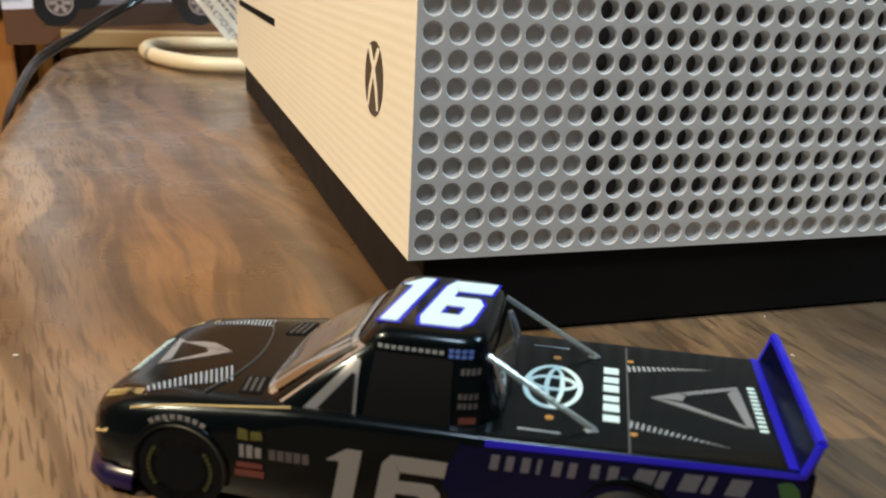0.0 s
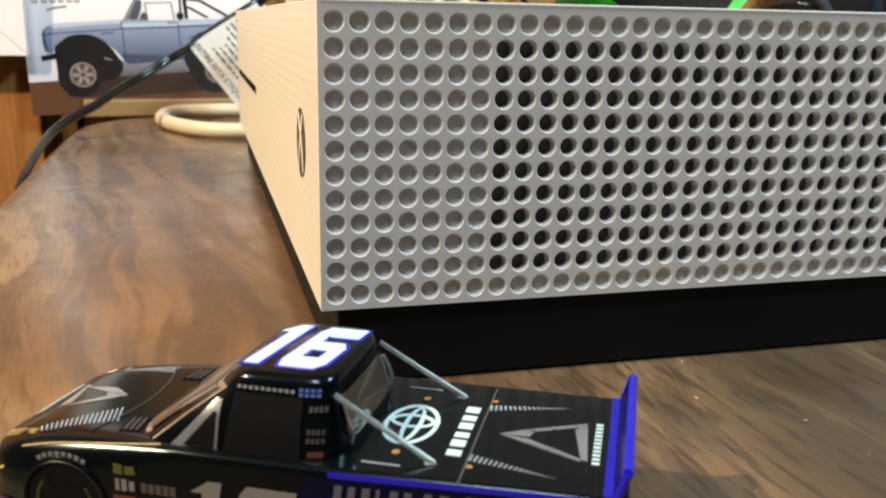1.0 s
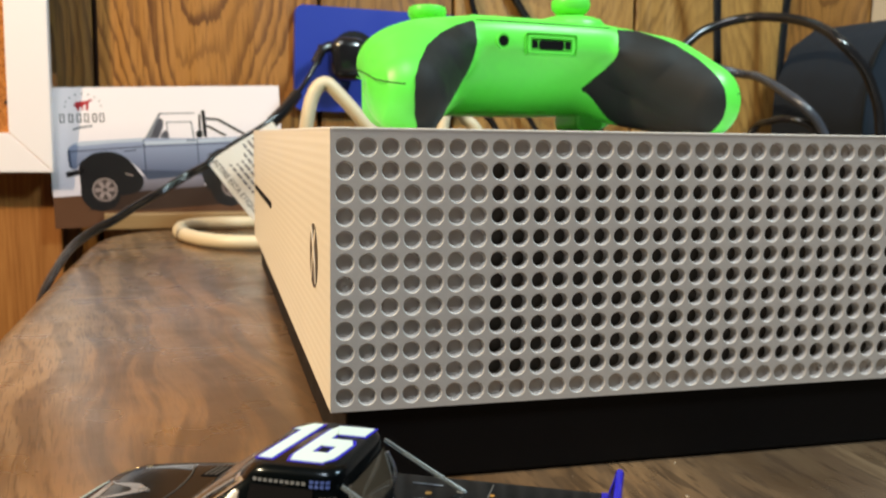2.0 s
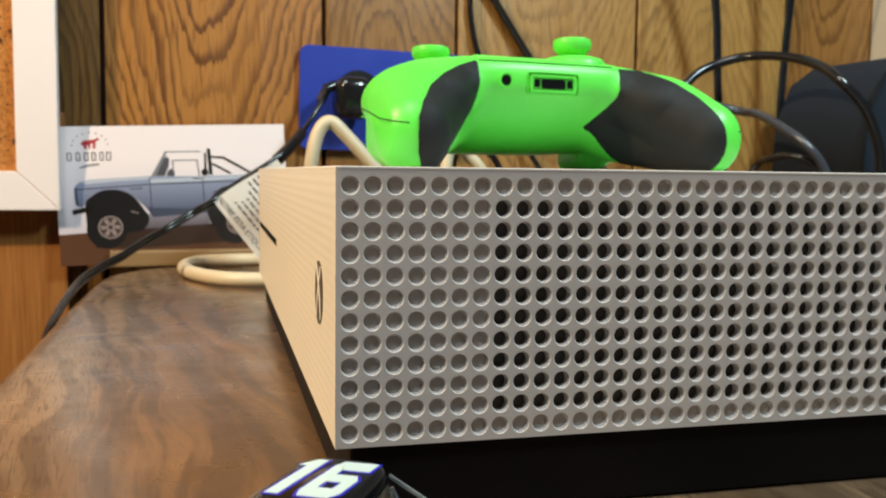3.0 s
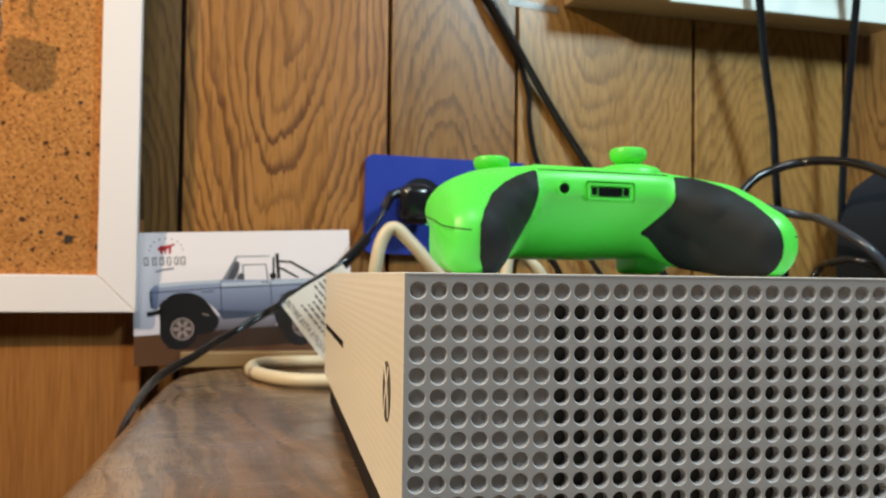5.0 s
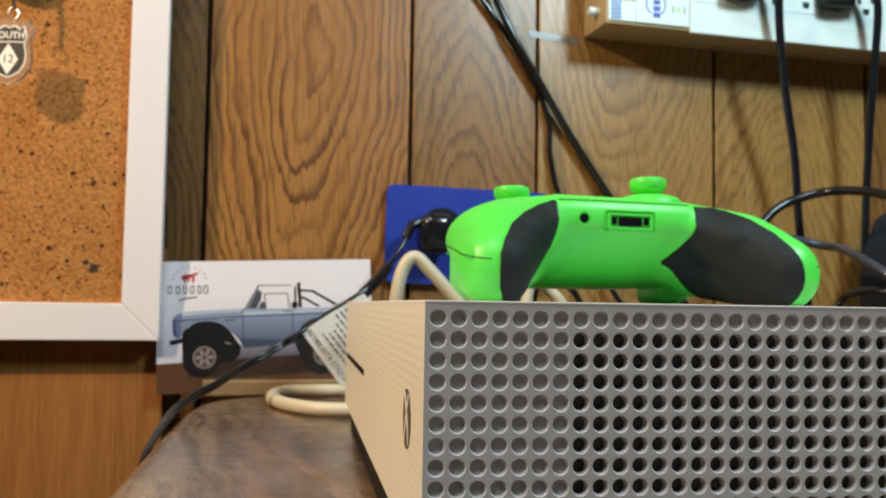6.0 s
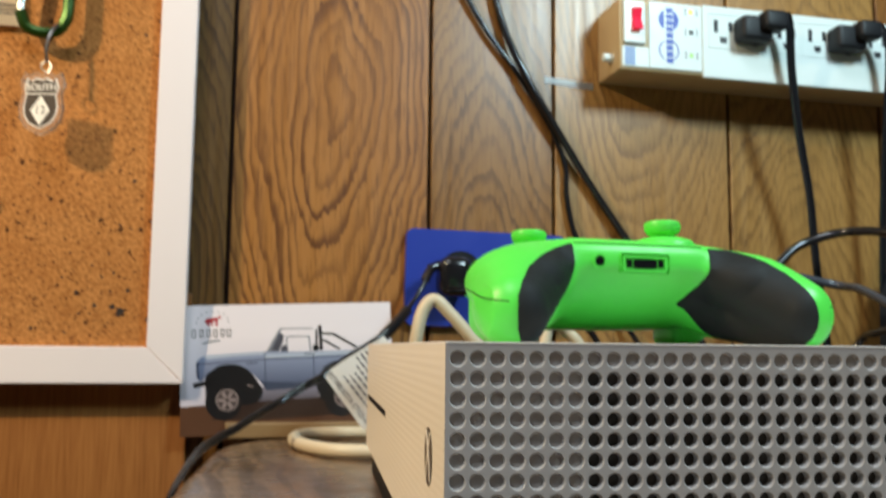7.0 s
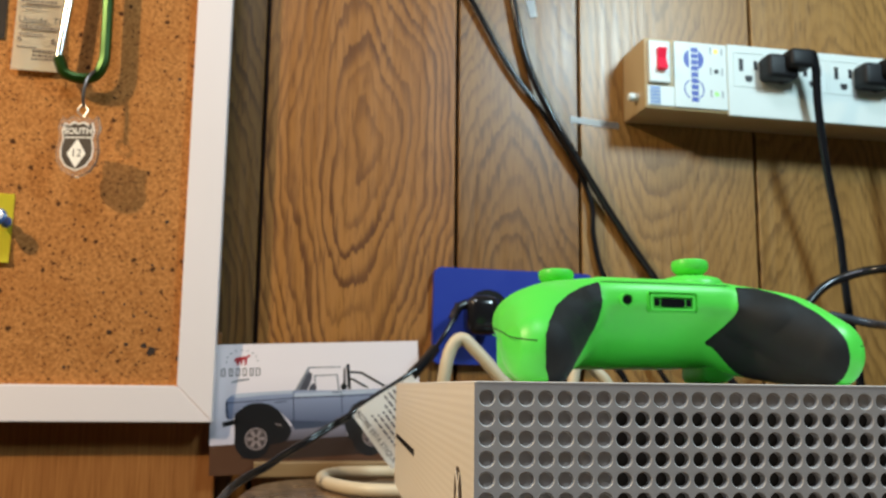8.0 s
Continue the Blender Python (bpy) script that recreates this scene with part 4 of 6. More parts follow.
def toy_truck():
    t = thing("toy_truck", pose(-0.0295, -0.0256, TZ, 0, 0, -27.7), "small die-cast race truck, gloss black with blue tail, standing on table", "toy truck")
    us = [-13.9, -13.65, -13.4, -13.0, -12.6, -11.9, -11.2, -10, -8, -5, -2, 2, 5, 8, 11, 14, 20, 26, 33, 40, 48, 56, 64.5, 66.0, 66.6]
    bm = bmesh.new()
    rings = []
    for u in us:
        w, zt, zl, r = along(BODY, u)
        half = [(w - 0.6, zl), (w, zl + 0.8), (w + 0.15, min(zt * 0.6, zt - 2.7 * r))] + shoulder(w, zt, r)
        pts = [(-y * (w - near(u)) / w, z) for y, z in half] + [(y * (w + 1.0) / w, z) for y, z in half[::-1]]
        rings.append([bm.verts.new(Vector((u, y, z)) * MM) for y, z in pts])
    for a, b in zip(rings, rings[1:]):
        for k in range(len(a)):
            bm.faces.new((a[k], a[(k + 1) % len(a)], b[(k + 1) % len(a)], b[k]))
    bm.faces.new(rings[0])
    bm.faces.new(rings[-1])
    part("body", bm, PAINT, t, "glossy black truck body", smooth=True)
    # cab
    bm = bmesh.new()
    rings = []
    K = 48
    for z in (12.4, 14.5, 16.8, 18.5, 20.2, 20.9, 21.4, 21.75, 22.0, 22.2, 22.3):
        f, r, w = cab_at(z)
        ring = []
        for k in range(K):
            a = 2 * math.pi * k / K
            ca, sa = math.cos(a), math.sin(a)
            ring.append(bm.verts.new(Vector(((f + r) / 2 + (r - f) / 2 * math.copysign(abs(ca) ** POW, ca), w * math.copysign(abs(sa) ** POW, sa), z)) * MM))
        rings.append(ring)
    for a, b in zip(rings, rings[1:]):
        for k in range(K):
            bm.faces.new((a[k], a[(k + 1) % K], b[(k + 1) % K], b[k]))
    bm.faces.new(rings[-1])
    cab = part("cab", bm, PAINT, t, smooth=True)
    part("windscreen", patch(lambda y, z: front_point(y, z, 0.12), lambda z: -cab_at(z)[2] * 0.95, lambda z: cab_at(z)[2] * 0.95, 13.3, 20.1, 14, 6), SILVER, cab, "clear windscreen in a silver surround", smooth=True)
    part("pane", patch(lambda y, z: front_point(y, z, 0.24), lambda z: -cab_at(z)[2] * 0.86, lambda z: cab_at(z)[2] * 0.86, 13.9, 19.6, 14, 6), GLASS_T, cab, smooth=True)
    part("rear_window", patch(lambda y, z: front_point(y, z, 0.15, True), lambda z: -8.0, lambda z: 8.0, 14.5, 19.8, 10, 4), GLASS_T, cab, smooth=True)
    for s in (-1, 1):
        part("side_window", patch(lambda u, z: side_point(u, z, s, 0.14), lambda z: 20.0 + 0.10 * (z - 13), lambda z: 29.6 - 0.05 * (z - 13), 13.3, 20.0, 8, 5), VOID, cab, "open black window", smooth=True)
        # quarter window with its pale surround
        part("quarter_window", patch(lambda u, z: side_point(u, z, s, 0.14), lambda z: mixed(12.9, 18.6, (z - 12.9) / 6.3), lambda z: 19.2, 12.9, 19.0, 6, 6), SILVER, cab, "small window in a silver surround", smooth=True)
        part("pane", patch(lambda u, z: side_point(u, z, s, 0.26), lambda z: mixed(14.9, 18.5, (z - 13.5) / 4.2), lambda z: 18.8, 13.5, 17.6, 6, 6), VOID, cab, smooth=True)
    bm = bmesh.new()
    for z, m in ((18.6, GREY_DECAL), (16.2, GREY_DECAL), (15.2, GREY_DECAL)):
        for k in range(4):
            u = 30.2 + 0.55 * k
            vs = [side_point(u + a, z + b, -1, 0.2) * MM for a, b in ((0, 0), (0.38, 0), (0.38, 0.62), (0, 0.62))]
            bm.faces.new([bm.verts.new(v) for v in vs])
    part("pillar_print", bm, mat("faint_print", (0.045, 0.043, 0.042), 0.5), cab)
    bm = bmesh.new()
    bm.faces.new([bm.verts.new(side_point(u, z, -1, 0.2) * MM) for u, z in ((30.4, 13.6), (32.2, 13.6), (32.2, 14.3), (30.4, 14.3))])
    part("pillar_print", bm, mat("dull_red_print", (0.075, 0.022, 0.015), 0.5), cab)
    # roof number with its blue edge, name bars, flag
    part("roof_number", flat_decal([[(a, b) for a, b in p] for p in block_16(20.3, 30.9, -7.0, 7.6, 0.12)], 22.3, 0.16), DECAL, cab, "white slanted number 16")
    edge = []
    for p in block_16(20.3, 30.9, -7.0, 7.6, 0.12):
        cx, cy = sum(a for a, _ in p) / len(p), sum(b for _, b in p) / len(p)
        edge.append([(a + math.copysign(0.40, a - cx), b + math.copysign(0.38, b - cy)) for a, b in p])
    part("number_edge", flat_decal(edge, 22.3, 0.05), ROYAL, cab, "blue border of the roof number")
    bm = bmesh.new()
    for k in range(10):
        u = 20.9 + 0.75 * k
        vs = [side_point(u + a, z, -1, 0.15) * MM for a, z in ((0, 20.40), (0.5, 20.40), (0.5, 20.80), (0, 20.80))]
        bm.faces.new([bm.verts.new(v) for v in vs])
    part("roof_print", bm, mat("soft_grey_print", (0.16, 0.18, 0.20), 0.5), cab, "row of pale bars")
    bm = bmesh.new()
    for k in range(4):
        for j in range(2):
            u, z = 28.7 + 0.7 * k, 20.15 + 0.55 * j
            bm.faces.new([bm.verts.new(side_point(u + a, z + b, -1, 0.15) * MM) for a, b in ((0, 0), (0.5, 0), (0.5, 0.4), (0, 0.4))])
    part("roof_print", bm, mat("pale_blue_print", (0.06, 0.11, 0.36), 0.4), cab)
    # bonnet: open triangle, bars, fading hatches, lamps
    part("hood_triangle", flat_decal([[(-0.3, 0.2), (-3.4, 2.6), (-9.6, 4.9), (-8.6, 3.4), (-4.4, 1.4)], [(-0.3, 0.0), (-4.2, 1.2), (-3.4, 0.2), (-3.4, -0.4), (-8.4, -3.6), (-3.0, -1.6)], [(-9.6, 4.9), (-8.4, 3.3), (-7.3, -2.2), (-8.4, -3.6)]]), SILVER, t, "silver printed open triangle")
    part("hood_print", flat_decal([[(-11.9 + 0.02 * k, -4.0 + 1.1 * k), (-10.7 + 0.02 * k, -4.0 + 1.1 * k), (-10.6, -3.2 + 1.1 * k), (-11.8, -3.2 + 1.1 * k)] for k in range(9)]), DECAL, t, "row of white bars")
    for s in (-1, 1):
        lens = part("headlight", flat_decal([[(-11.7, s * 9.1), (-9.0, s * 9.8), (-6.1, s * 10.3), (-5.7, s * 11.5), (-8.5, s * 11.7), (-11.3, s * 10.8)]], None, 0.06), GLASS_T, t, "dark headlight with gold lines")
        for k in range(3):
            a, b, c = 9.45 + 0.42 * k, 10.0 + 0.45 * k, 10.45 + 0.36 * k
            part("headlight_line", flat_decal([[(-11.3, s * a), (-9.0, s * b), (-6.4, s * c), (-6.4, s * (c + 0.16)), (-9.0, s * (b + 0.2)), (-11.3, s * (a + 0.2))]], None, 0.12), GOLD, lens)
        # gold patch painted on for the highlight of the front fender
        part("fender_glint", flat_decal([[(-11.6, s * 12.25), (-9.8, s * 13.15), (-9.9, s * 13.35), (-11.8, s * 12.5)]], None, 0.10), GOLD, t)
        part("cowl_vent", flat_decal([[(4.4, s * 6.4), (7.2, s * 6.4), (7.8, s * 10.6), (5.0, s * 10.6)]], None, 0.1), VOID, t)
        part("cowl_slat", flat_decal([[(4.9 + 0.8 * k, s * 6.8), (5.2 + 0.8 * k, s * 6.8), (5.7 + 0.8 * k, s * 10.2), (5.4 + 0.8 * k, s * 10.2)] for k in range(3)], None, 0.2), mat("dull_grey", (0.06, 0.055, 0.05), 0.5), t)
    # fading strokes, taller towards the windscreen: foot and head of the first and of the last one
    for (fa, ha), (fb, hb) in ((((-5.8, -10.9), (-6.5, -9.8)), ((3.0, -7.9), (1.3, -3.9))), (((-6.6, 9.4), (-6.9, 9.9)), ((1.7, 8.8), (1.2, 11.4)))):
        row = []
        for k in range(17):
            (u0, y0), (u1, y1) = ([mixed(p, q, k / 16) for p, q in zip(*e)] for e in ((fa, fb), (ha, hb)))
            row.append([(u0, y0), (u0 + 0.20, y0 + 0.04), (u1 + 0.20, y1 + 0.04), (u1, y1)])
        tagged(part("hood_hatch", flat_decal(row), HATCH, t, "row of fading silver strokes"), "", "", "", "stuff")
    part("fender_line", tube(bmesh.new(), [Vector((u, -12.9, skin_top(u, -12.9) + 0.02)) * MM for u in (-7, -2, 4, 9, 12)], 0.00013, seg=6), GOLD, t)
    part("hood_seam", tube(bmesh.new(), [Vector((3.6 - 0.02 * y * y, y, top(3.6) + 0.03)) * MM for y in (-11, -6, 0, 6, 11)], 0.00012, seg=6), mat("seam_grey", (0.05, 0.045, 0.04), 0.5), t)
    # deck
    for s in (-1, 1):
        part("roof_strut", tube(bmesh.new(), [Vector(p) * MM for p in ((32.7, s * 9.2, 20.4), (38.6, s * 9.4, 17.0), (44.8, s * 9.6, 13.5))], 0.00036, seg=8), mat("clear_silver_plastic", (0.42, 0.50, 0.54), 0.15, trans=0.75), t, "clear silvery rod from roof to deck", smooth=True)
        part("roll_bar", tube(bmesh.new(), [Vector(p) * MM for p in ((34.2, s * 8.0, 13.5), (34.6, s * 8.6, 16.0), (33.5, s * 8.2, 19.0))], 0.00030, seg=6), SILVER, t, smooth=True)
        part("deck_print", flat_decal([[(36.6, s * 11.1), (41.2, s * 11.1), (41.2, s * 11.32), (36.6, s * 11.32)], [(43.6, s * 9.6), (44.6, s * 9.2), (45.2, s * 9.8), (44.0, s * 10.3)]], 13.4), HATCH, t)
        part("deck_clip", flat_decal([oval(0.5, 0.55, 14, 39.8, s * 8.0), oval(0.4, 0.4, 12, 48.9, s * 9.4)], 13.4), AMBER, t)
        tagged(part("deck_hatch", flat_decal([[(48.6 + 0.62 * k, s * (6.4 + 0.20 * k)), (48.9 + 0.62 * k, s * (6.4 + 0.20 * k)), (48.75 + 0.60 * k, s * (8.0 + 0.10 * k)), (48.45 + 0.60 * k, s * (8.0 + 0.10 * k))] for k in range(17)], 13.4), mat("faded_silver", (0.24, 0.27, 0.30), 0.4, vary=0.4, grain=700), t, "row of fading silver strokes"), "", "", "", "stuff")
    bm = bmesh.new()
    place = pose(0.0397, -0.0002, 0.01345)
    ring_slab(bm, oval(0.0035, 0.0058, 32), oval(0.0029, 0.0051, 32), 0, 0.0001, place)
    ring_slab(bm, oval(0.0029, 0.0020, 28, 0, 0.0008), oval(0.0024, 0.0013, 28, 0, 0.0008), 0, 0.00012, place)
    ring_slab(bm, oval(0.0012, 0.0050, 28, 0.0002, 0), oval(0.0006, 0.0044, 28, 0.0002, 0), 0, 0.00014, place)
    part("deck_emblem", bm, DECAL, t, "white ring emblem")
    part("deck_letters", flat_decal([[(47.5 - (z - 0.0), u) for u, z in p] for p in marks(-7.2, 0.1, 2.45, 1.8, 0.0, (0.6, 0.7, 0.55, 0.7, 0.6, 0.7))], 13.4), DECAL, t, "row of white bars across the deck")
    part("deck_seam", boxed(0.0483, 0.0485, -0.0136, 0.0136, 0.01335, 0.01348), mat("seam_line", (0.07, 0.075, 0.08), 0.4), t)
    part("deck_triangle", flat_decal([[(51.0, 0.0), (54.6, 0.0), (55.2, 1.9), (54.2, 2.0)], [(54.2, 2.0), (61.4, 5.6), (60.4, 4.2), (55.0, 1.5)], [(61.4, 5.6), (62.0, -4.6), (61.2, -4.4), (60.0, 3.4)], [(51.0, 0.0), (61.2, -4.8), (61.0, -4.2), (54.6, -0.6)]], 13.4), SILVER, t, "silver printed open triangle")
    part("deck_letters", flat_decal([[(62.5, -5.2 + 1.05 * k), (63.4, -5.2 + 1.05 * k), (63.4, -4.7 + 1.05 * k), (62.5, -4.7 + 1.05 * k)] for k in range(11)], 13.4), DECAL, t, "small white bars")
    part("deck_stripe", flat_decal([[(64.2, -12.3), (65.2, -12.3), (65.2, 14.8), (64.2, 14.8)]], 13.4, 0.06), ROYAL, t)
    # spoiler: a leaning blade with bright edges and end plates
    bm = bmesh.new()
    slab(bm, [(65.2 * MM, 13.4 * MM), (66.4 * MM, 13.4 * MM), (67.0 * MM, 16.8 * MM), (66.3 * MM, 16.8 * MM)], -0.0145, 0.0128, pose(0, 0, 0, 90, 0, 0))
    sp = part("spoiler", bm, NAVY, t, "dark blue spoiler with bright blue edge")
    part("spoiler_edge", tube(bmesh.new(), [Vector(p) * MM for p in ((66.65, -12.9, 16.8), (66.65, 0, 16.9), (66.65, 14.5, 16.8))], 0.00060, seg=8), ROYAL, sp, smooth=True)
    part("end_plate", tube(bmesh.new(), [Vector(p) * MM for p in ((65.6, -12.8, 13.3), (66.2, -12.9, 15.2), (66.6, -12.9, 16.8))], 0.0005, seg=8), ROYAL, sp, smooth=True)
    part("end_plate", tube(bmesh.new(), [Vector(p) * MM for p in ((65.6, 14.6, 13.5), (66.2, 14.6, 15.3), (66.6, 14.5, 16.8))], 0.0005, seg=8), ROYAL, sp, smooth=True)
    part("tail_panel", boxed(0.0664, 0.0670, -0.0122, 0.0140, 0.0040, 0.0130, 0.0002), NAVY, t)
    # prints on the near side, darker than those on the roof and deck
    part("side_stripe", side_decal([[(33.6, 12.55), (66.0, 12.65), (66.0, 13.3), (33.6, 13.25)]], -14.34, 0.1), ROYAL, t, "bright blue stripe along the bed rail")
    part("side_panel", side_decal([[(34.0, 4.0), (66.2, 4.0), (66.2, 12.4), (34.0, 12.4)], [(34.0, 4.0), (34.0, 12.4), (31.0, 12.4), (29.0, 8.0), (31.0, 4.0)]], -14.36, 0.02), NAVY, t)
    side_y = -14.40
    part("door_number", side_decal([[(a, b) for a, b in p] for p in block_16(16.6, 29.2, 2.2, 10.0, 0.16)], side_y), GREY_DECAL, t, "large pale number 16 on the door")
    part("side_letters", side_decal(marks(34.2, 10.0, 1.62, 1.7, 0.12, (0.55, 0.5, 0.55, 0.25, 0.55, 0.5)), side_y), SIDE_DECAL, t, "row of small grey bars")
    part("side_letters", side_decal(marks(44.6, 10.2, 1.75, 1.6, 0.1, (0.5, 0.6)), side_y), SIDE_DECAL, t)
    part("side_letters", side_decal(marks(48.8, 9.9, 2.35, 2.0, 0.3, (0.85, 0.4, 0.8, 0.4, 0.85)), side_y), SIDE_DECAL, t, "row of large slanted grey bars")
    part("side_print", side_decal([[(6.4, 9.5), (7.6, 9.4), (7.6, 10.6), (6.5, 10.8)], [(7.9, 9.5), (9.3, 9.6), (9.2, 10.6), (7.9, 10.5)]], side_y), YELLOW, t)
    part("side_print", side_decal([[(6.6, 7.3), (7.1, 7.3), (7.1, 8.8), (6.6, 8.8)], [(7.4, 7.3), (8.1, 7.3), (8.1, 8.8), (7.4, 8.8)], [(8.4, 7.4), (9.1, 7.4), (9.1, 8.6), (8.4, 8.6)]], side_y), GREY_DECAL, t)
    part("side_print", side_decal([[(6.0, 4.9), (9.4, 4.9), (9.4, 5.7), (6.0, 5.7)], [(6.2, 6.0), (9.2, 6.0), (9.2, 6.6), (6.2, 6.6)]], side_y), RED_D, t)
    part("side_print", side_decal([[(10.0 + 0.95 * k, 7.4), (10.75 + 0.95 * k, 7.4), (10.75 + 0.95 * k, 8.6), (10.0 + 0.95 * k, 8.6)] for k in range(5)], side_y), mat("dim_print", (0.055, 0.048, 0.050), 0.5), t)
    part("side_print", side_decal([oval(1.6, 1.6, 20, 64.0, 10.6)], side_y), mat("green_print", (0.02, 0.07, 0.02), 0.5), t)
    part("arch_letters", side_decal([[(-0.6 + (6.15 + e) * math.cos(a), 4.6 + (6.15 + e) * math.sin(a)) for a, e in ((radians(122 - 8 * k), 0), (radians(122 - 8 * k), 0.55), (radians(117 - 8 * k), 0.55), (radians(117 - 8 * k), 0))] for k in range(8)], -14.3), GREY_DECAL, t, "pale bars round the wheel arch")
    bm = bmesh.new()
    plan = [(-6.5, -14.3, 0.1, -1), (-10.0, -13.9, -0.25, -0.97), (-12.6, -12.0, -0.6, -0.8), (-14.2, -8.6, -0.9, -0.42), (-14.9, -4.0, -1, -0.1), (-15.0, 0, -1, 0), (-14.9, 4.0, -1, 0.1), (-14.2, 8.6, -0.9, 0.42), (-12.6, 12.0, -0.6, 0.8), (-10.0, 13.9, -0.25, 0.97), (-6.5, 14.3, 0.1, 1)]
    loops = [[bm.verts.new(Vector((u + a * o, y + b * o, z)) * MM) for o, z in ((-1.6, 0.7), (0.1, 0.7), (0.55, 1.1), (0.45, 2.0), (-0.2, 3.0), (-1.6, 3.5))] for u, y, a, b in plan]
    for p, q in zip(loops, loops[1:]):
        for k in range(6):
            bm.faces.new((p[k], p[(k + 1) % 6], q[(k + 1) % 6], q[k]))
    bm.faces.new(loops[0])
    bm.faces.new(loops[-1])
    bmesh.ops.recalc_face_normals(bm, faces=bm.faces)
    part("front_valance", bm, mat("violet_paint", (0.007, 0.004, 0.030), 0.25, coat=0.1), t, "violet-blue front valance", smooth=True)
    for u in (-0.6, 48.5):
        for s in (-1, 1):
            m = pose(u * MM, s * 0.0119, 0.0046, 90 if s < 0 else -90, 0, 0) @ Matrix.Scale(0.9, 4)
            wh = part("wheel", lathe(bmesh.new(), [(0.0030, -0.0028), (0.0046, -0.0028), (0.0051, -0.0022), (0.0051, 0.0022), (0.0046, 0.0028), (0.0033, 0.0028), (0.0029, 0.0020), (0.0, 0.0018)], m), TYRE, t, "black tyre with yellow print", smooth=True)
            part("rim", lathe(bmesh.new(), [(0.0029, 0.0018), (0.0025, 0.0023), (0.0010, 0.0021), (0.0009, 0.0027), (0.0, 0.0028)], m, 20), mat("rim_grey", (0.03, 0.03, 0.03), 0.35, metal=0.5), wh, smooth=True)
            bm = bmesh.new()
            for start in (0, 180):
                for k in range(9):
                    a = radians(start - 40 + 9 * k)
                    slab(bm, [(r * math.cos(a + d), r * math.sin(a + d)) for r, d in ((0.0039, 0), (0.0044, 0), (0.0044, 0.10), (0.0039, 0.10))], 0.0028, 0.0029, m)
            part("tyre_print", bm, mat("dim_yellow", (0.030, 0.034, 0.007), 0.5), wh)
            # flat dark disc put on for the shade inside the arch, nothing cut
            part("wheel_well_shade", cyl(bmesh.new(), 0.0054, 0.0054, 0.0006, pose(u * MM, s * 0.01412 + (near(u) * MM if s < 0 else 0.0), 0.0048, 90, 0, 0), 28), VOID, t)
            part("arch_flare", tube(bmesh.new(), [Vector((u + 5.5 * math.cos(radians(a)), s * 14.25 + (near(u) if s < 0 else 0.0), 4.8 + 5.5 * math.sin(radians(a)))) * MM for a in range(-15, 196, 15)], 0.00045, seg=8, n=3), PAINT, t, smooth=True)
    return t


toy_truck()

# ---- card, cables and wall fittings ----


def W(s, off, z):
    return WALL @ Vector((s, -off, z))


PAPER = mat("white_paper", (0.74, 0.73, 0.74), 0.55, vary=0.03, grain=60)
INK = mat("black_ink", (0.015, 0.015, 0.018), 0.5)


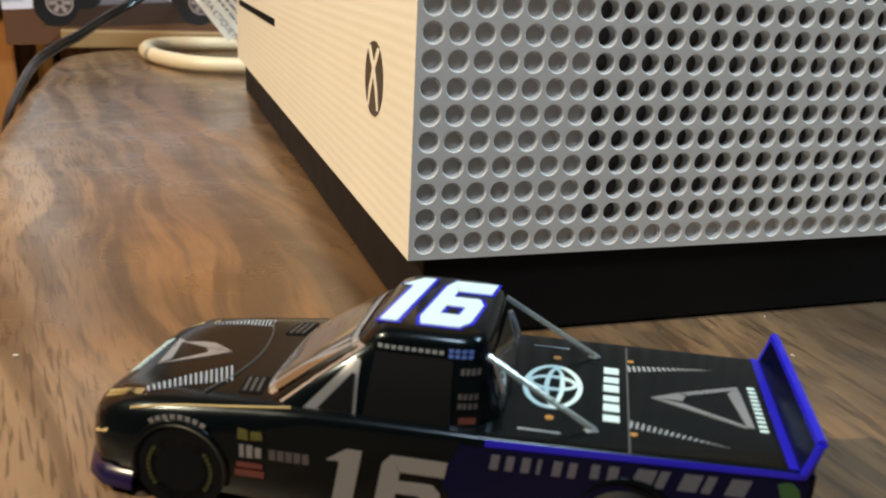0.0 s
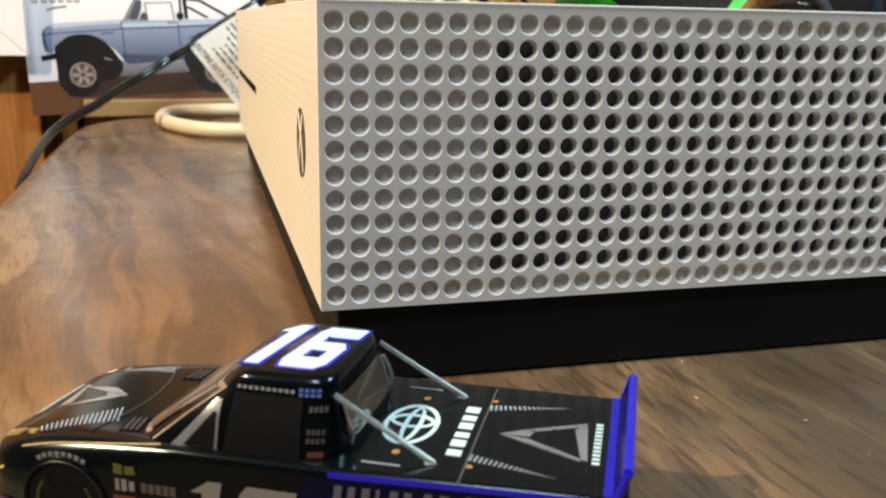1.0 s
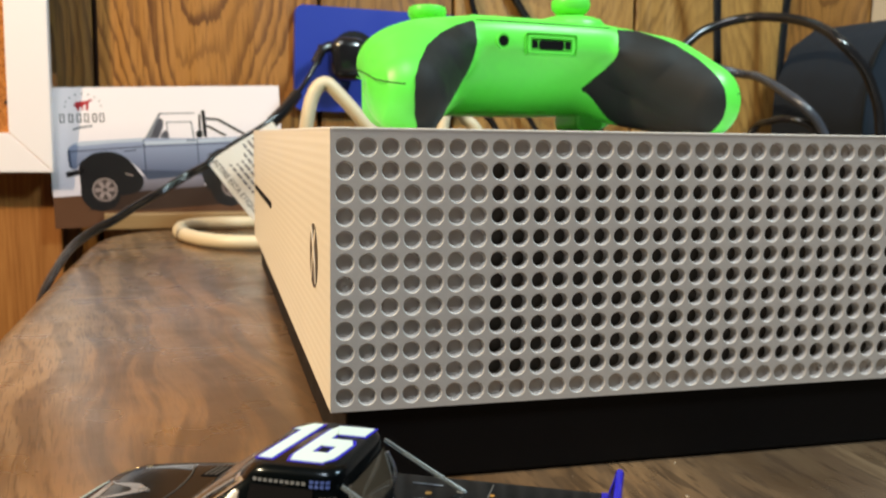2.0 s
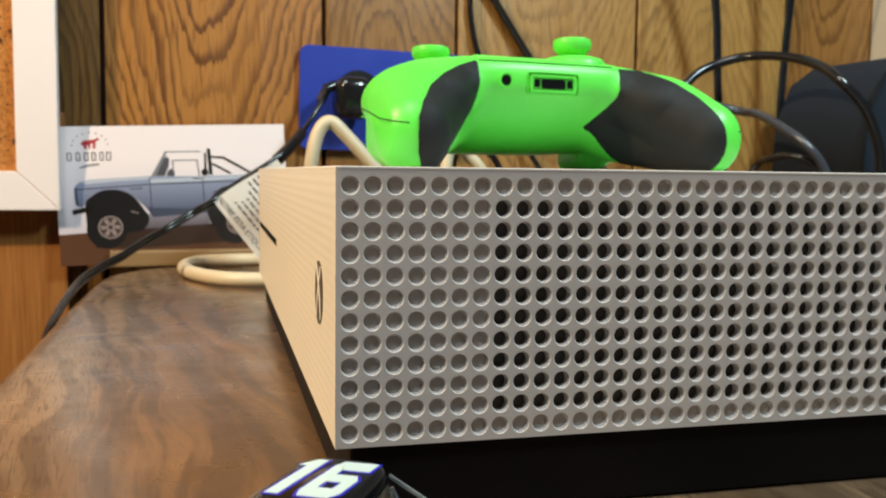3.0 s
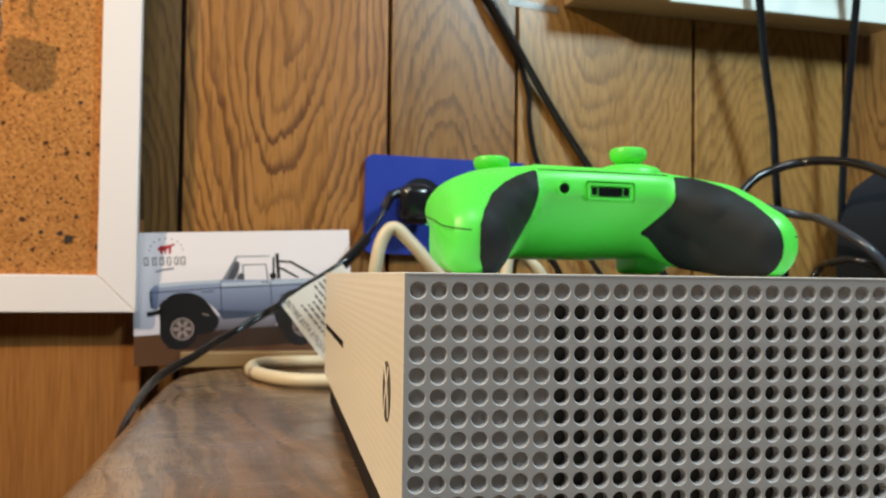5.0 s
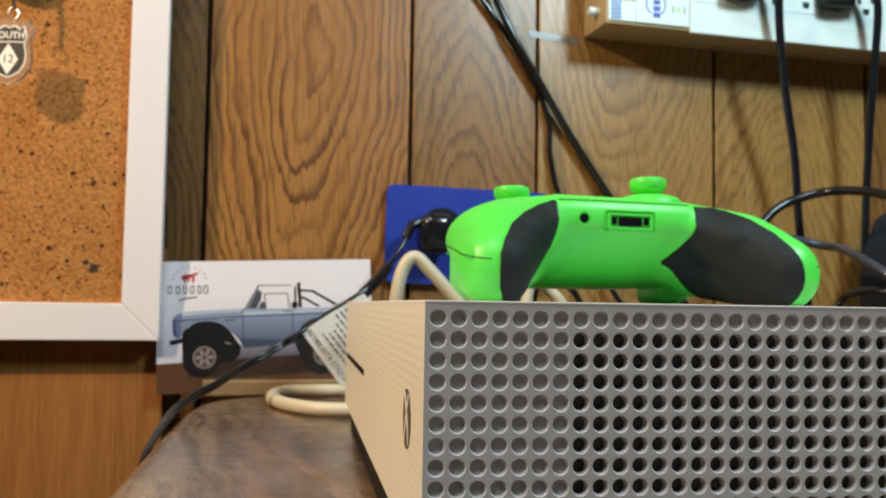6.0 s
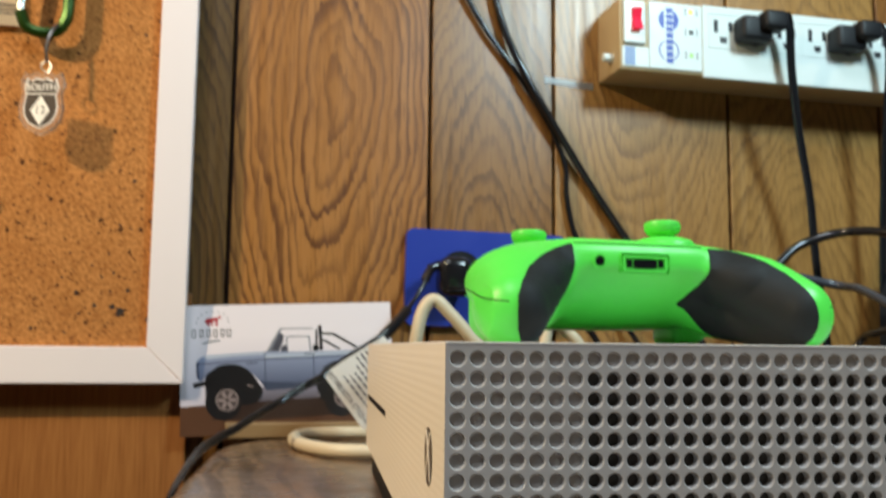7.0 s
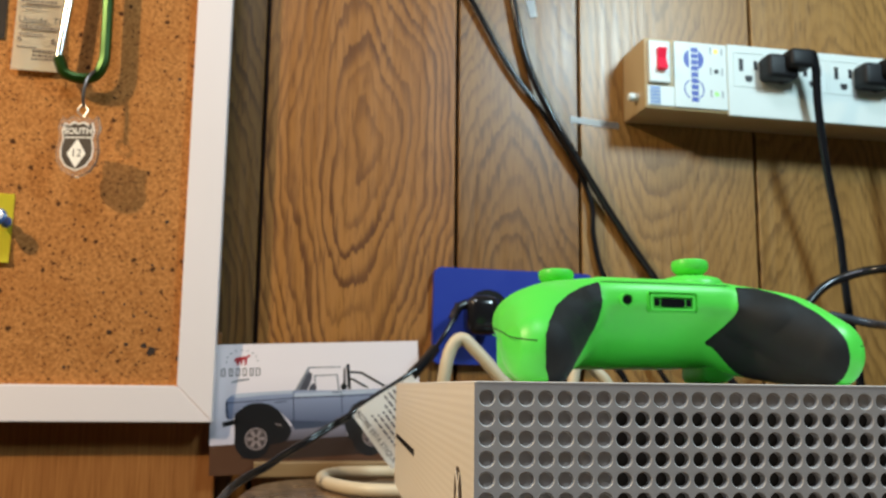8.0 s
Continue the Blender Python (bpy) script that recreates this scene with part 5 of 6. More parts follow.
def picture_card():
    c = thing("picture_card", WALL @ pose(-0.0470, -0.021, TZ + 0.0034, -4.5, -2.3, 0), "glossy printed card with a pale blue open truck leaning on wall", "picture card")
    w, h = 0.0760, 0.0923

    def bowed(pts):
        """The closed outline, rounded."""
        line = spline([(x, z, 0) for x, z in pts[-2:] + pts + pts[:2]], 4)
        return [(p.x, p.y) for p in line[8:-8]]

    def flat(name, polys, material, lift, label=""):
        bm = bmesh.new()
        for p in polys:
            slab(bm, [((x - 76) * MM, z * MM) for x, z in p], lift * MM, (lift + 0.03) * MM, pose(0, 0, 0, 90, 0, 0))
        return part(name, bm, material, c, label)

    part("card", boxed(-w, w, 0.0, 0.0005, 0.0, h), PAPER, c, "white card")
    sky = shaded_print("print_pale", (0.50, 0.48, 0.58), (0.84, 0.77, 0.82), 0.012, 0.07)
    flat("background_print", [[(0, 20.7), (152, 25.3), (152, 92.3), (0, 92.3)]], sky, 0.02)
    flat("ground_print", [[(0, 0), (152, 0), (152, 25.3), (0, 20.7)]], mat("print_brown", (0.10, 0.045, 0.025), 0.3, vary=0.3, grain=120), 0.06)
    flat("shadow_print", [[(21, 11), (53, 9.5), (150, 11.5), (150, 24.8), (58, 23.5), (33, 21.6)]], mat("print_dark_brown", (0.035, 0.02, 0.016), 0.3), 0.10)
    flat("underbody_print", [[(52, 32.5), (97, 32.5), (97, 23.8), (52, 22.2)]], shaded_print("print_shadow_grey", (0.09, 0.08, 0.10), (0.22, 0.21, 0.27), 0.022, 0.032), 0.105)
    blue = shaded_print("print_pale_blue", (0.055, 0.070, 0.130), (0.30, 0.35, 0.51), 0.030, 0.060)
    flat("truck_print", [[(11.5, 52.8), (14.5, 55.2), (19.7, 56.7), (58.4, 57.9), (86.6, 57.0), (131.3, 57.0), (150.6, 57.2), (150.6, 34.4), (131.3, 33.5), (98.5, 33.1), (95.6, 31.6), (59.8, 29.9), (55.4, 36.6), (47.9, 44.4), (39.0, 47.7), (28.6, 48.2), (21.9, 46.3), (17.4, 41.6), (15.9, 38.2), (12.5, 39.0), (10.7, 44.5)]], blue, 0.13, "pale blue truck body print")
    flat("truck_highlight_print", [[(15.2, 55.2), (19.7, 56.5), (58.4, 57.6), (58.7, 55.8), (39.0, 55.2), (18.2, 53.7)], [(58.7, 55.8), (92.6, 56.2), (131.3, 56.5), (131.3, 54.9), (92.6, 53.6), (58.7, 53.2)]], mat("print_light_blue", (0.43, 0.49, 0.60), 0.3, vary=0.15, grain=120), 0.16)
    shade = mat("print_blue_grey", (0.030, 0.040, 0.070), 0.3)
    flat("truck_shade_print", [[(55.7, 36.6), (95.6, 34.0), (98.5, 35.9), (131.3, 36.5), (131.3, 33.5), (98.5, 33.1), (95.6, 31.6), (59.8, 29.9)]], mat("print_deep_blue", (0.050, 0.065, 0.110), 0.3), 0.16)
    flat("grille_print", [[(10.7, 50.7), (12.2, 52.5), (13.1, 38.7), (11.3, 40.4)]], mat("print_deep_blue", (0.050, 0.065, 0.110), 0.3), 0.16)
    flat("truck_line_print", [[(12.2, 50.6), (58.7, 52.7), (92.6, 53.0), (150.6, 53.8), (150.6, 53.1), (92.6, 52.3), (58.7, 52.0), (12.5, 49.9)], [(58.5, 57.5), (59.1, 57.5), (59.4, 32.4), (58.8, 32.4)], [(93.5, 56.2), (94.1, 56.1), (94.4, 34.1), (93.8, 34.1)], [(86.9, 56.0), (92.6, 55.6), (92.6, 54.9), (86.9, 55.3)], [(45.7, 49.9), (53.9, 50.4), (53.9, 49.7), (45.7, 49.2)]], shade, 0.19)
    black = mat("print_black", (0.010, 0.010, 0.012), 0.3)
    flat("bumper_print", [[(8.7, 36.8), (20.0, 38.8), (20.3, 35.5), (9.3, 33.5)]], black, 0.19)
    flat("arch_print", [bowed([(17.0, 40.2), (21.9, 45.9), (28.9, 49.3), (39.0, 49.1), (47.6, 44.6), (53.9, 35.9), (57.2, 29.4), (53.2, 22.2), (40.5, 20.4), (17.4, 26.4)])], black, 0.19)
    flat("arch_print", [bowed([(95.6, 31.3), (98.5, 41.1), (107.5, 48.9), (122.3, 50.0), (134.3, 43.1), (137.2, 32.0), (134.3, 18.3), (98.5, 21.8)])], black, 0.19)
    rim, hub = mat("print_rim", (0.25, 0.20, 0.20), 0.3, vary=0.35, grain=900), mat("print_rim_dark", (0.06, 0.045, 0.045), 0.3)
    for cx, cz, r in ((29.8, 23.3, 12.7), (113.8, 22.4, 12.9)):
        flat("tyre_print", [oval(r, r + 0.4, 28, cx, cz)], black, 0.22, "dark tyre print")
        flat("hub_print", [oval(7.9, 7.8, 28, cx + 2.4, cz + 1.0)], rim, 0.25)
        flat("hub_print", [oval(6.9, 6.8, 28, cx + 2.4, cz + 1.0)], hub, 0.28)
        flat("spoke_print", [[(cx + 2.4 + q * math.cos(radians(60 * k + d)), cz + 1.0 + q * math.sin(radians(60 * k + d))) for q, d in ((2.6, -24), (6.3, -12), (6.3, 12), (2.6, 24))] for k in range(6)], rim, 0.31)
        flat("hub_print", [oval(2.7, 2.8, 18, cx + 2.4, cz + 1.0)], rim, 0.34)
        flat("hub_print", [oval(1.5, 1.5, 14, cx + 2.4, cz + 1.0)], hub, 0.37)
    flat("exhaust_print", [[(45.7, 34.9), (50.6, 33.4), (50.6, 32.6), (46.2, 33.8)]], rim, 0.25)
    flat("roll_bar_print", [[(97.6, 75.7), (100.0, 75.9), (100.8, 57.6), (98.5, 57.7)], [(95.6, 72.7), (97.0, 73.5), (96.8, 58.4), (95.3, 58.5)], [(100.0, 70.9), (109.0, 70.2), (127.1, 59.3), (124.6, 58.8), (108.2, 68.7), (100.0, 69.4)], [(100.0, 65.8), (102.7, 65.3), (114.2, 58.4), (112.2, 57.9), (101.8, 64.1), (100.0, 64.3)]], black, 0.19)
    flat("seat_print", [oval(2.4, 2.5, 16, 95.6, 59.6)], black, 0.16)
    grey = mat("print_grey", (0.20, 0.21, 0.25), 0.3)
    flat("windscreen_print", [[(59.8, 57.7), (69.7, 74.4), (71.2, 74.3), (63.1, 57.8)], [(69.7, 74.6), (93.5, 74.4), (93.5, 73.7), (69.7, 73.8)], [(74.4, 68.6), (91.1, 68.6), (91.1, 67.9), (74.4, 67.8)], [(90.2, 68.2), (91.1, 68.2), (92.4, 56.5), (91.4, 56.5)], [(73.8, 68.6), (74.7, 68.6), (75.3, 62.4), (74.4, 62.4)]], grey, 0.19)
    flat("cabin_print", [[(63.1, 57.9), (65.8, 66.4), (70.3, 71.3), (72.5, 69.3), (71.8, 64.4), (68.8, 57.8)], [(69.7, 57.8), (71.2, 61.4), (73.8, 62.9), (75.5, 60.7), (75.3, 57.4)]], mat("print_smoke", (0.085, 0.085, 0.11), 0.3, vary=0.5, grain=300), 0.16)
    flat("emblem_print", [[(16.4, 80.5), (18.2, 82.7), (25.3, 83.4), (27.1, 84.6), (28.6, 83.6), (25.9, 82.0), (21.2, 79.6), (17.6, 79.4)], [(24.1, 82.6), (25.9, 82.2), (25.6, 77.6), (24.1, 77.0)], [(18.2, 80.2), (20.3, 80.2), (20.0, 77.1), (18.5, 77.4)], [(21.2, 80.4), (22.6, 80.7), (22.3, 77.4), (21.3, 77.4)]], mat("print_red", (0.45, 0.03, 0.04), 0.4), 0.13, "small red animal mark")
    for x0, x1 in ((7.5, 10.5), (13.0, 15.9), (18.0, 20.9), (22.7, 25.6), (27.8, 30.5), (31.9, 35.1)):
        bm = ring_slab(bmesh.new(), rounded((x0 - 76) * MM, (x1 - 76) * MM, 0.0692, 0.0750, 0.0007), rounded((x0 - 75.3) * MM, (x1 - 76.7) * MM, 0.0699, 0.0743, 0.0004), 0.00013, 0.00016, pose(0, 0, 0, 90, 0, 0))
        part("heading_print", bm, mat("print_charcoal", (0.05, 0.05, 0.055), 0.4), c, "narrow dark outlined block")
    flat("script_print", [[(14.9, 65.1), (19.7, 66.8), (27.4, 67.5), (27.4, 66.3), (20.0, 65.3), (15.2, 64.1)]], grey, 0.13)
    flat("arc_print", [[(22.3 + 10.6 * e * math.cos(radians(a + d)), 79.6 + 8.0 * e * math.sin(radians(a + d))) for d, e in ((0, 1), (6, 1), (6, 1.10), (0, 1.10))] for a in range(0, 181, 22)], mat("print_mid_grey", (0.22, 0.22, 0.24), 0.4), 0.13)
    return c


picture_card()

strip = part("wooden_strip", boxed(-0.0925, 0.112, -0.0335, -0.0235, TZ + 0.0001, 0.0088, 0.001), wood("pale_wood", ((0.11, 0.060, 0.024), (0.20, 0.118, 0.05), (0.28, 0.175, 0.08)), 12.0, 0.1, (0.4, 0.5), turn=(0, 90, 0)))
strip.matrix_world = WALL
tagged(strip, "light brown wooden strip lying on table before the card", "wooden strip")


def wall_plate():
    p = thing("outlet_plate", WALL @ pose(0.1035, 0, 0.1163, 0, 0.7, 0), "royal blue plastic outlet plate screwed to the panelling", "outlet plate")
    part("plate", slab(bmesh.new(), rounded(-0.065, 0.065, -0.0375, 0.0375, 0.006), 0.0005, 0.0062, pose(0, 0, 0, 90, 0, 0)), BLUE, p, smooth=True)
    for x in (-0.022, 0.025):
        part("socket", lathe(bmesh.new(), [(0.0172, 0.0055), (0.0172, 0.0085), (0.0155, 0.0095), (0.0, 0.0095)], pose(x, 0, 0.004, 90, 0, 0)), BLACK, p, "round black socket", smooth=True)
    return p


wall_plate()


def plug_and_cord():
    p = thing("extension_lead", WALL @ pose(0.0730, -0.0095, 0.1190), "black power cord plugged into blue plate, trailing over table", "extension lead")
    part("plug", boxed(-0.013, 0.012, -0.026, 0.0, -0.018, 0.012, 0.0075, 4), CORD, p, "black moulded plug", smooth=True)
    part("strain_relief", tube(bmesh.new(), [(-0.012, -0.014, 0.006), (-0.019, -0.016, 0.002), (-0.024, -0.017, -0.007)], 0.0035), CORD, p, smooth=True)
    inv = p.matrix_world.inverted()
    pts = [(0.0540, 0.478, 0.1235), (0.0516, 0.468, 0.1136), (0.0381, 0.455, 0.0921), (0.0203, 0.430, 0.0715), (0.0085, 0.424, 0.0637), (-0.0067, 0.420, 0.0543), (-0.0232, 0.412, 0.0422), (-0.0339, 0.400, 0.0365), (-0.0492, 0.390, 0.0272), (-0.0635, 0.375, 0.0190), (-0.0725, 0.365, 0.0132), (-0.0812, 0.355, 0.0090), (-0.0905, 0.335, 0.0025), (-0.0940, 0.300, -0.0050), (-0.0955, 0.268, -0.0140), (-0.0960, 0.255, -0.0300), (-0.0960, 0.250, -0.0700), (-0.0960, 0.250, -0.2600)]
    part("cord", tube(bmesh.new(), [inv @ Vector(q) for q in pts], 0.0016, n=8), CORD, p, smooth=True)
    part("cord", tube(bmesh.new(), [inv @ (Vector(q) + Vector((0.0003, -0.0012, 0.0024))) for q in pts[3:]], 0.0014, n=8), CORD, p, smooth=True)
    part("tag_sleeve", tube(bmesh.new(), [inv @ Vector(q) for q in ((0.0355, 0.4515, 0.0888), (0.0280, 0.4405, 0.0800), (0.0178, 0.4292, 0.0700))], 0.0040), CORD, p, smooth=True)
    # warning tag folded over the cord
    a, b = Vector((-0.0226, 0.4140, 0.0432)), Vector((0.0172, 0.4220, 0.0697))
    drop = Vector((0.0262, -0.0160, -0.0328))
    bm = bmesh.new()
    n, mrows = 8, 8
    u_dir = (b - a).normalized()
    nrm = u_dir.cross(drop.normalized())
    if nrm.y > 0:
        nrm = -nrm
    rows = []
    for j in range(mrows + 1):
        t = j / mrows
        rows.append([bm.verts.new(inv @ (a + (b - a) * (i / n) + drop * t + nrm * (0.0024 * math.cos(t * 2.6) + 0.0012 * math.sin(5 * i / n)))) for i in range(n + 1)])
    for p0, p1 in zip(rows, rows[1:]):
        for i in range(n):
            bm.faces.new((p0[i], p0[i + 1], p1[i + 1], p1[i]))
    bmesh.ops.solidify(bm, geom=list(bm.faces), thickness=0.0002)
    tag = part("warning_tag", bm, mat("glossy_tag", (0.92, 0.92, 0.90), 0.25, vary=0.05), p, "white printed warning tag", smooth=True)
    # print: a bold line along the outer edge and rows of fine bars
    y_dir = drop.normalized()
    m = Matrix((( *y_dir, 0), (*u_dir, 0), (*nrm, 0), (0, 0, 0, 1))).transposed()
    m.translation = a + drop * 0.5 + nrm * 0.0030 + u_dir * 0.0040
    lettering("tag_lettering", "NI RETIRE ESTA ETIQUETA", 0.0046, INK, tag, inv @ m @ pose(0, 0, 0.0, 0, 0, 0), label="line of bold black capitals")
    bm = bmesh.new()
    rnd = random.Random(3)
    for r in range(9):
        v = 0.0095 + 0.0036 * r
        x = -0.020
        while x < 0.018:
            l = 0.002 + 0.004 * rnd.random()
            slab(bm, [(x, v), (x + l, v), (x + l, v + 0.0014), (x, v + 0.0014)], 0.0, 0.00006, inv @ m @ pose(0, -0.0040, 0))
            x += l + 0.001
    part("tag_print", bm, mat("grey_ink", (0.10, 0.10, 0.11), 0.5), tag, "rows of fine grey bars")
    return p


plug_and_cord()


def cable(name, pts, r, material, label, ry=None, flat=None, category="cable"):
    ob = part(name, tube(bmesh.new(), pts, r, ry, 12, 10, flat), material, None, label, True)
    tagged(ob, label, category)
    return ob


cable("data_cable", [(0.060, 0.335, 0.0024), (0.020, 0.343, 0.0024), (-0.014, 0.352, 0.0024), (-0.034, 0.384, 0.0024), (-0.0405, 0.420, 0.0024), (-0.033, 0.452, 0.0024), (-0.010, 0.462, 0.0024), (0.030, 0.464, 0.0024), (0.070, 0.460, 0.0024)], 0.0042, CREAM, "thick cream cable looped on the table behind console")
cable("cream_cable", [(0.024, 0.372, 0.0024), (0.0290, 0.366, 0.030), (0.0322, 0.360, 0.0657), (0.0362, 0.360, 0.0845), (0.0432, 0.360, 0.0915), (0.0525, 0.360, 0.0840), (0.0704, 0.360, 0.0644), (0.092, 0.362, 0.040), (0.110, 0.366, 0.0024)], 0.0040, CREAM, "cream cable arching up behind the console")
cable("cream_cable", [(0.098, 0.352, 0.0024), (0.108, 0.352, 0.050), (0.1130, 0.355, 0.0760), (0.1190, 0.357, 0.0800), (0.1260, 0.360, 0.0735), (0.1350, 0.360, 0.0640), (0.152, 0.362, 0.030), (0.165, 0.366, 0.0024)], 0.0036, CREAM, "cream cable bent behind the controller")
cable("wall_cable", [W(0.018, 0.004, 0.455), W(0.0400, 0.004, 0.418), W(0.0674, 0.005, 0.377), W(0.0987, 0.005, 0.3238), W(0.1290, 0.005, 0.2840), W(0.1560, 0.004, 0.2440), W(0.1695, 0.004, 0.2120), W(0.1710, 0.004, 0.1850), W(0.1792, 0.005, 0.1516), W(0.205, 0.006, 0.105), W(0.24, 0.012, 0.05), W(0.26, 0.02, 0.002)], 0.0022, CORD, "thin black cable hanging down the panelling")
cable("wall_cable", [W(0.0900, 0.004, 0.470), W(0.0960, 0.004, 0.420), W(0.1026, 0.005, 0.3806), W(0.1145, 0.006, 0.3275), W(0.1330, 0.010, 0.2840), W(0.1610, 0.009, 0.2394), W(0.1900, 0.006, 0.1970), W(0.2232, 0.006, 0.1508), W(0.258, 0.007, 0.105), W(0.30, 0.012, 0.05), W(0.33, 0.02, 0.003)], 0.0031, CORD, "thick black cable hanging down the panelling")
cable("coiled_cable", [W(0.310, 0.05, 0.105), W(0.3420, 0.05, 0.1405), W(0.3634, 0.055, 0.1523), W(0.3823, 0.07, 0.1572), W(0.3925, 0.10, 0.1534), W(0.3945, 0.13, 0.1440), W(0.3965, 0.150, 0.1307), W(0.4110, 0.155, 0.1153), W(0.4225, 0.155, 0.0988), W(0.4300, 0.155, 0.0787), W(0.434, 0.155, 0.040), W(0.436, 0.155, 0.002)], 0.0036, CORD, "thick black cable arching over in front of the speaker")
cable("coiled_cable", [W(0.350, 0.05, 0.122), W(0.3800, 0.06, 0.1150), W(0.3745, 0.09, 0.1105), W(0.3640, 0.13, 0.0983), W(0.3690, 0.15, 0.0850), W(0.3800, 0.155, 0.0693), W(0.392, 0.158, 0.040), W(0.40, 0.16, 0.002)], 0.0034, mat("grey_cord", (0.045, 0.05, 0.065), 0.25, vary=0.1), "thick grey-blue cable sloping down behind the console")
cable("coiled_cable", [W(0.340, 0.10, 0.030), W(0.3641, 0.10, 0.0690), W(0.3630, 0.12, 0.0763), W(0.3664, 0.14, 0.0777), W(0.3780, 0.15, 0.0692), W(0.386, 0.152, 0.040), W(0.39, 0.152, 0.002)], 0.0026, CORD, "black cable looped behind the console")
cable("floor_cable", [(0.085, 0.400, 0.0016), (0.110, 0.398, 0.055), (0.134, 0.396, 0.080), (0.155, 0.398, 0.072), (0.165, 0.40, 0.04), (0.17, 0.40, 0.0016)], 0.0022, CORD, "thin black cable bowed behind the controller")


def power_strip():
    p = thing("power_strip", WALL, "off-white power strip fixed to the panelling with two plugs in it", "power strip")
    # beige deepened to tan: the warm light on the case is in the colour
    case = mat("strip_case", (0.52, 0.38, 0.21), 0.4, vary=0.04)
    white = mat("strip_white", (0.70, 0.76, 0.74), 0.35, vary=0.03)
    part("case", boxed(0.2006, 0.4960, -0.0440, -0.0004, 0.2832, 0.3420, 0.0016), case, p, "beige moulded case", smooth=True)
    part("outlet_face", boxed(0.2720, 0.4945, -0.0466, -0.0436, 0.2812, 0.3416, 0.0008), white, p, "white outlet face")
    part("label_face", boxed(0.2256, 0.2716, -0.0456, -0.0438, 0.2856, 0.3406, 0.0004), white, p, "white printed label")
    part("label_face", boxed(0.2024, 0.2254, -0.0452, -0.0438, 0.2856, 0.3020, 0.0004), white, p)
    F = pose(0, -0.0456, 0, 90, 0, 0)
    blue = mat("strip_blue_ink", (0.03, 0.07, 0.40), 0.4)
    part("label_print", slab(bmesh.new(), oval(0.0088, 0.0088, 28, 0.2425, 0.3262), 0.0001, 0.0002, F), blue, p, "blue disc")
    part("label_print", ring_slab(bmesh.new(), oval(0.0088, 0.0088, 28, 0.2425, 0.3010), oval(0.0078, 0.0078, 28, 0.2425, 0.3010), 0.0001, 0.0002, F), blue, p, "blue ring")
    part("label_print", slab(bmesh.new(), [(0.2385, 0.2880), (0.2465, 0.2880), (0.2465, 0.3390), (0.2385, 0.3390)], 0.0002, 0.00025, F), white, p)
    bm = bmesh.new()
    for k in range(9):
        z = 0.3362 - 0.0052 * k
        slab(bm, [(0.2402, z - 0.0041), (0.2462, z - 0.0041), (0.2462, z), (0.2402, z)], 0.00026, 0.0003, F)
    part("label_print", bm, blue, p, "upright row of blue bars")
    bm = bmesh.new()
    for k in range(5):
        bars(bm, 0.2046, 0.2134, 0.2880 + 0.0030 * k, 0.0022, 0.0001, 3, 0.12, F)
    part("label_print", bm, mat("strip_pale_blue_ink", (0.20, 0.32, 0.62), 0.4), p, "block of pale blue bars")
    for x, z, m in ((0.2620, 0.3345, glow("yellow_indicator", (0.8, 0.8, 0.1), 0.6)), (0.2622, 0.3175, INK), (0.2622, 0.2985, glow("green_indicator", (0.3, 0.8, 0.2), 0.4))):
        part("indicator", slab(bmesh.new(), rounded(x - 0.0017, x + 0.0017, z - 0.0017, z + 0.0017, 0.0006), 0.0001, 0.0005, F), m, p)
    bm = bmesh.new()
    for x in (0.2568, 0.2668):
        for z in (0.3345, 0.3175, 0.2985):
            slab(bm, [(x, z - 0.003), (x + 0.0012, z - 0.003), (x + 0.0012, z + 0.003), (x, z + 0.003)], 0.0001, 0.0002, F)
    part("label_print", bm, mat("strip_grey_ink", (0.3, 0.32, 0.34), 0.5), p)
    # rocker switch
    sw = part("switch_frame", boxed(0.2030, 0.2216, -0.0476, -0.0438, 0.3040, 0.3392, 0.0012), white, p)
    part("rocker", slab(bmesh.new(), [(0.3145, 0.0470), (0.3320, 0.0470), (0.3320, 0.0515), (0.3240, 0.0490), (0.3145, 0.0530)], 0.2100, 0.2172, Matrix(((0, 0, 1, 0), (0, -1, 0, 0), (1, 0, 0, 0), (0, 0, 0, 1)))), glow("red_switch", (0.60, 0.004, 0.035), 0.6), sw, "lit red rocker switch")
    part("reset_knob", lathe(bmesh.new(), [(0.0034, 0), (0.0034, 0.0075), (0.0028, 0.0082), (0.0, 0.0082)], pose(0.2006, -0.030, 0.2960, 0, -90, 0), 16), white, p, "small white knob", smooth=True)
    G = pose(0, -0.0466, 0, 90, 0, 0)
    for k in range(11):
        x = 0.2905 + 0.0290 * k
        if x > 0.482:
            break
        o = part("outlet", ring_slab(bmesh.new(), rounded(x - 0.0135, x + 0.0135, 0.3065, 0.3355, 0.001), rounded(x - 0.0129, x + 0.0129, 0.3071, 0.3349, 0.0008), 0, 0.0005, G), white, p)
        for q in ([(x - 0.0085, 0.3195), (x - 0.0048, 0.3195), (x - 0.0048, 0.3300), (x - 0.0085, 0.3300)], [(x + 0.0046, 0.3212), (x + 0.0082, 0.3212), (x + 0.0082, 0.3290), (x + 0.0046, 0.3290)], [(x - 0.0032, 0.3160), (x - 0.0032, 0.3128), (x - 0.0020, 0.3108), (x + 0.0020, 0.3108), (x + 0.0032, 0.3128), (x + 0.0032, 0.3160)]):
            part("slot", slab(bmesh.new(), q, 0.0001, 0.0002, G), INK, o)
    return p


power_strip()


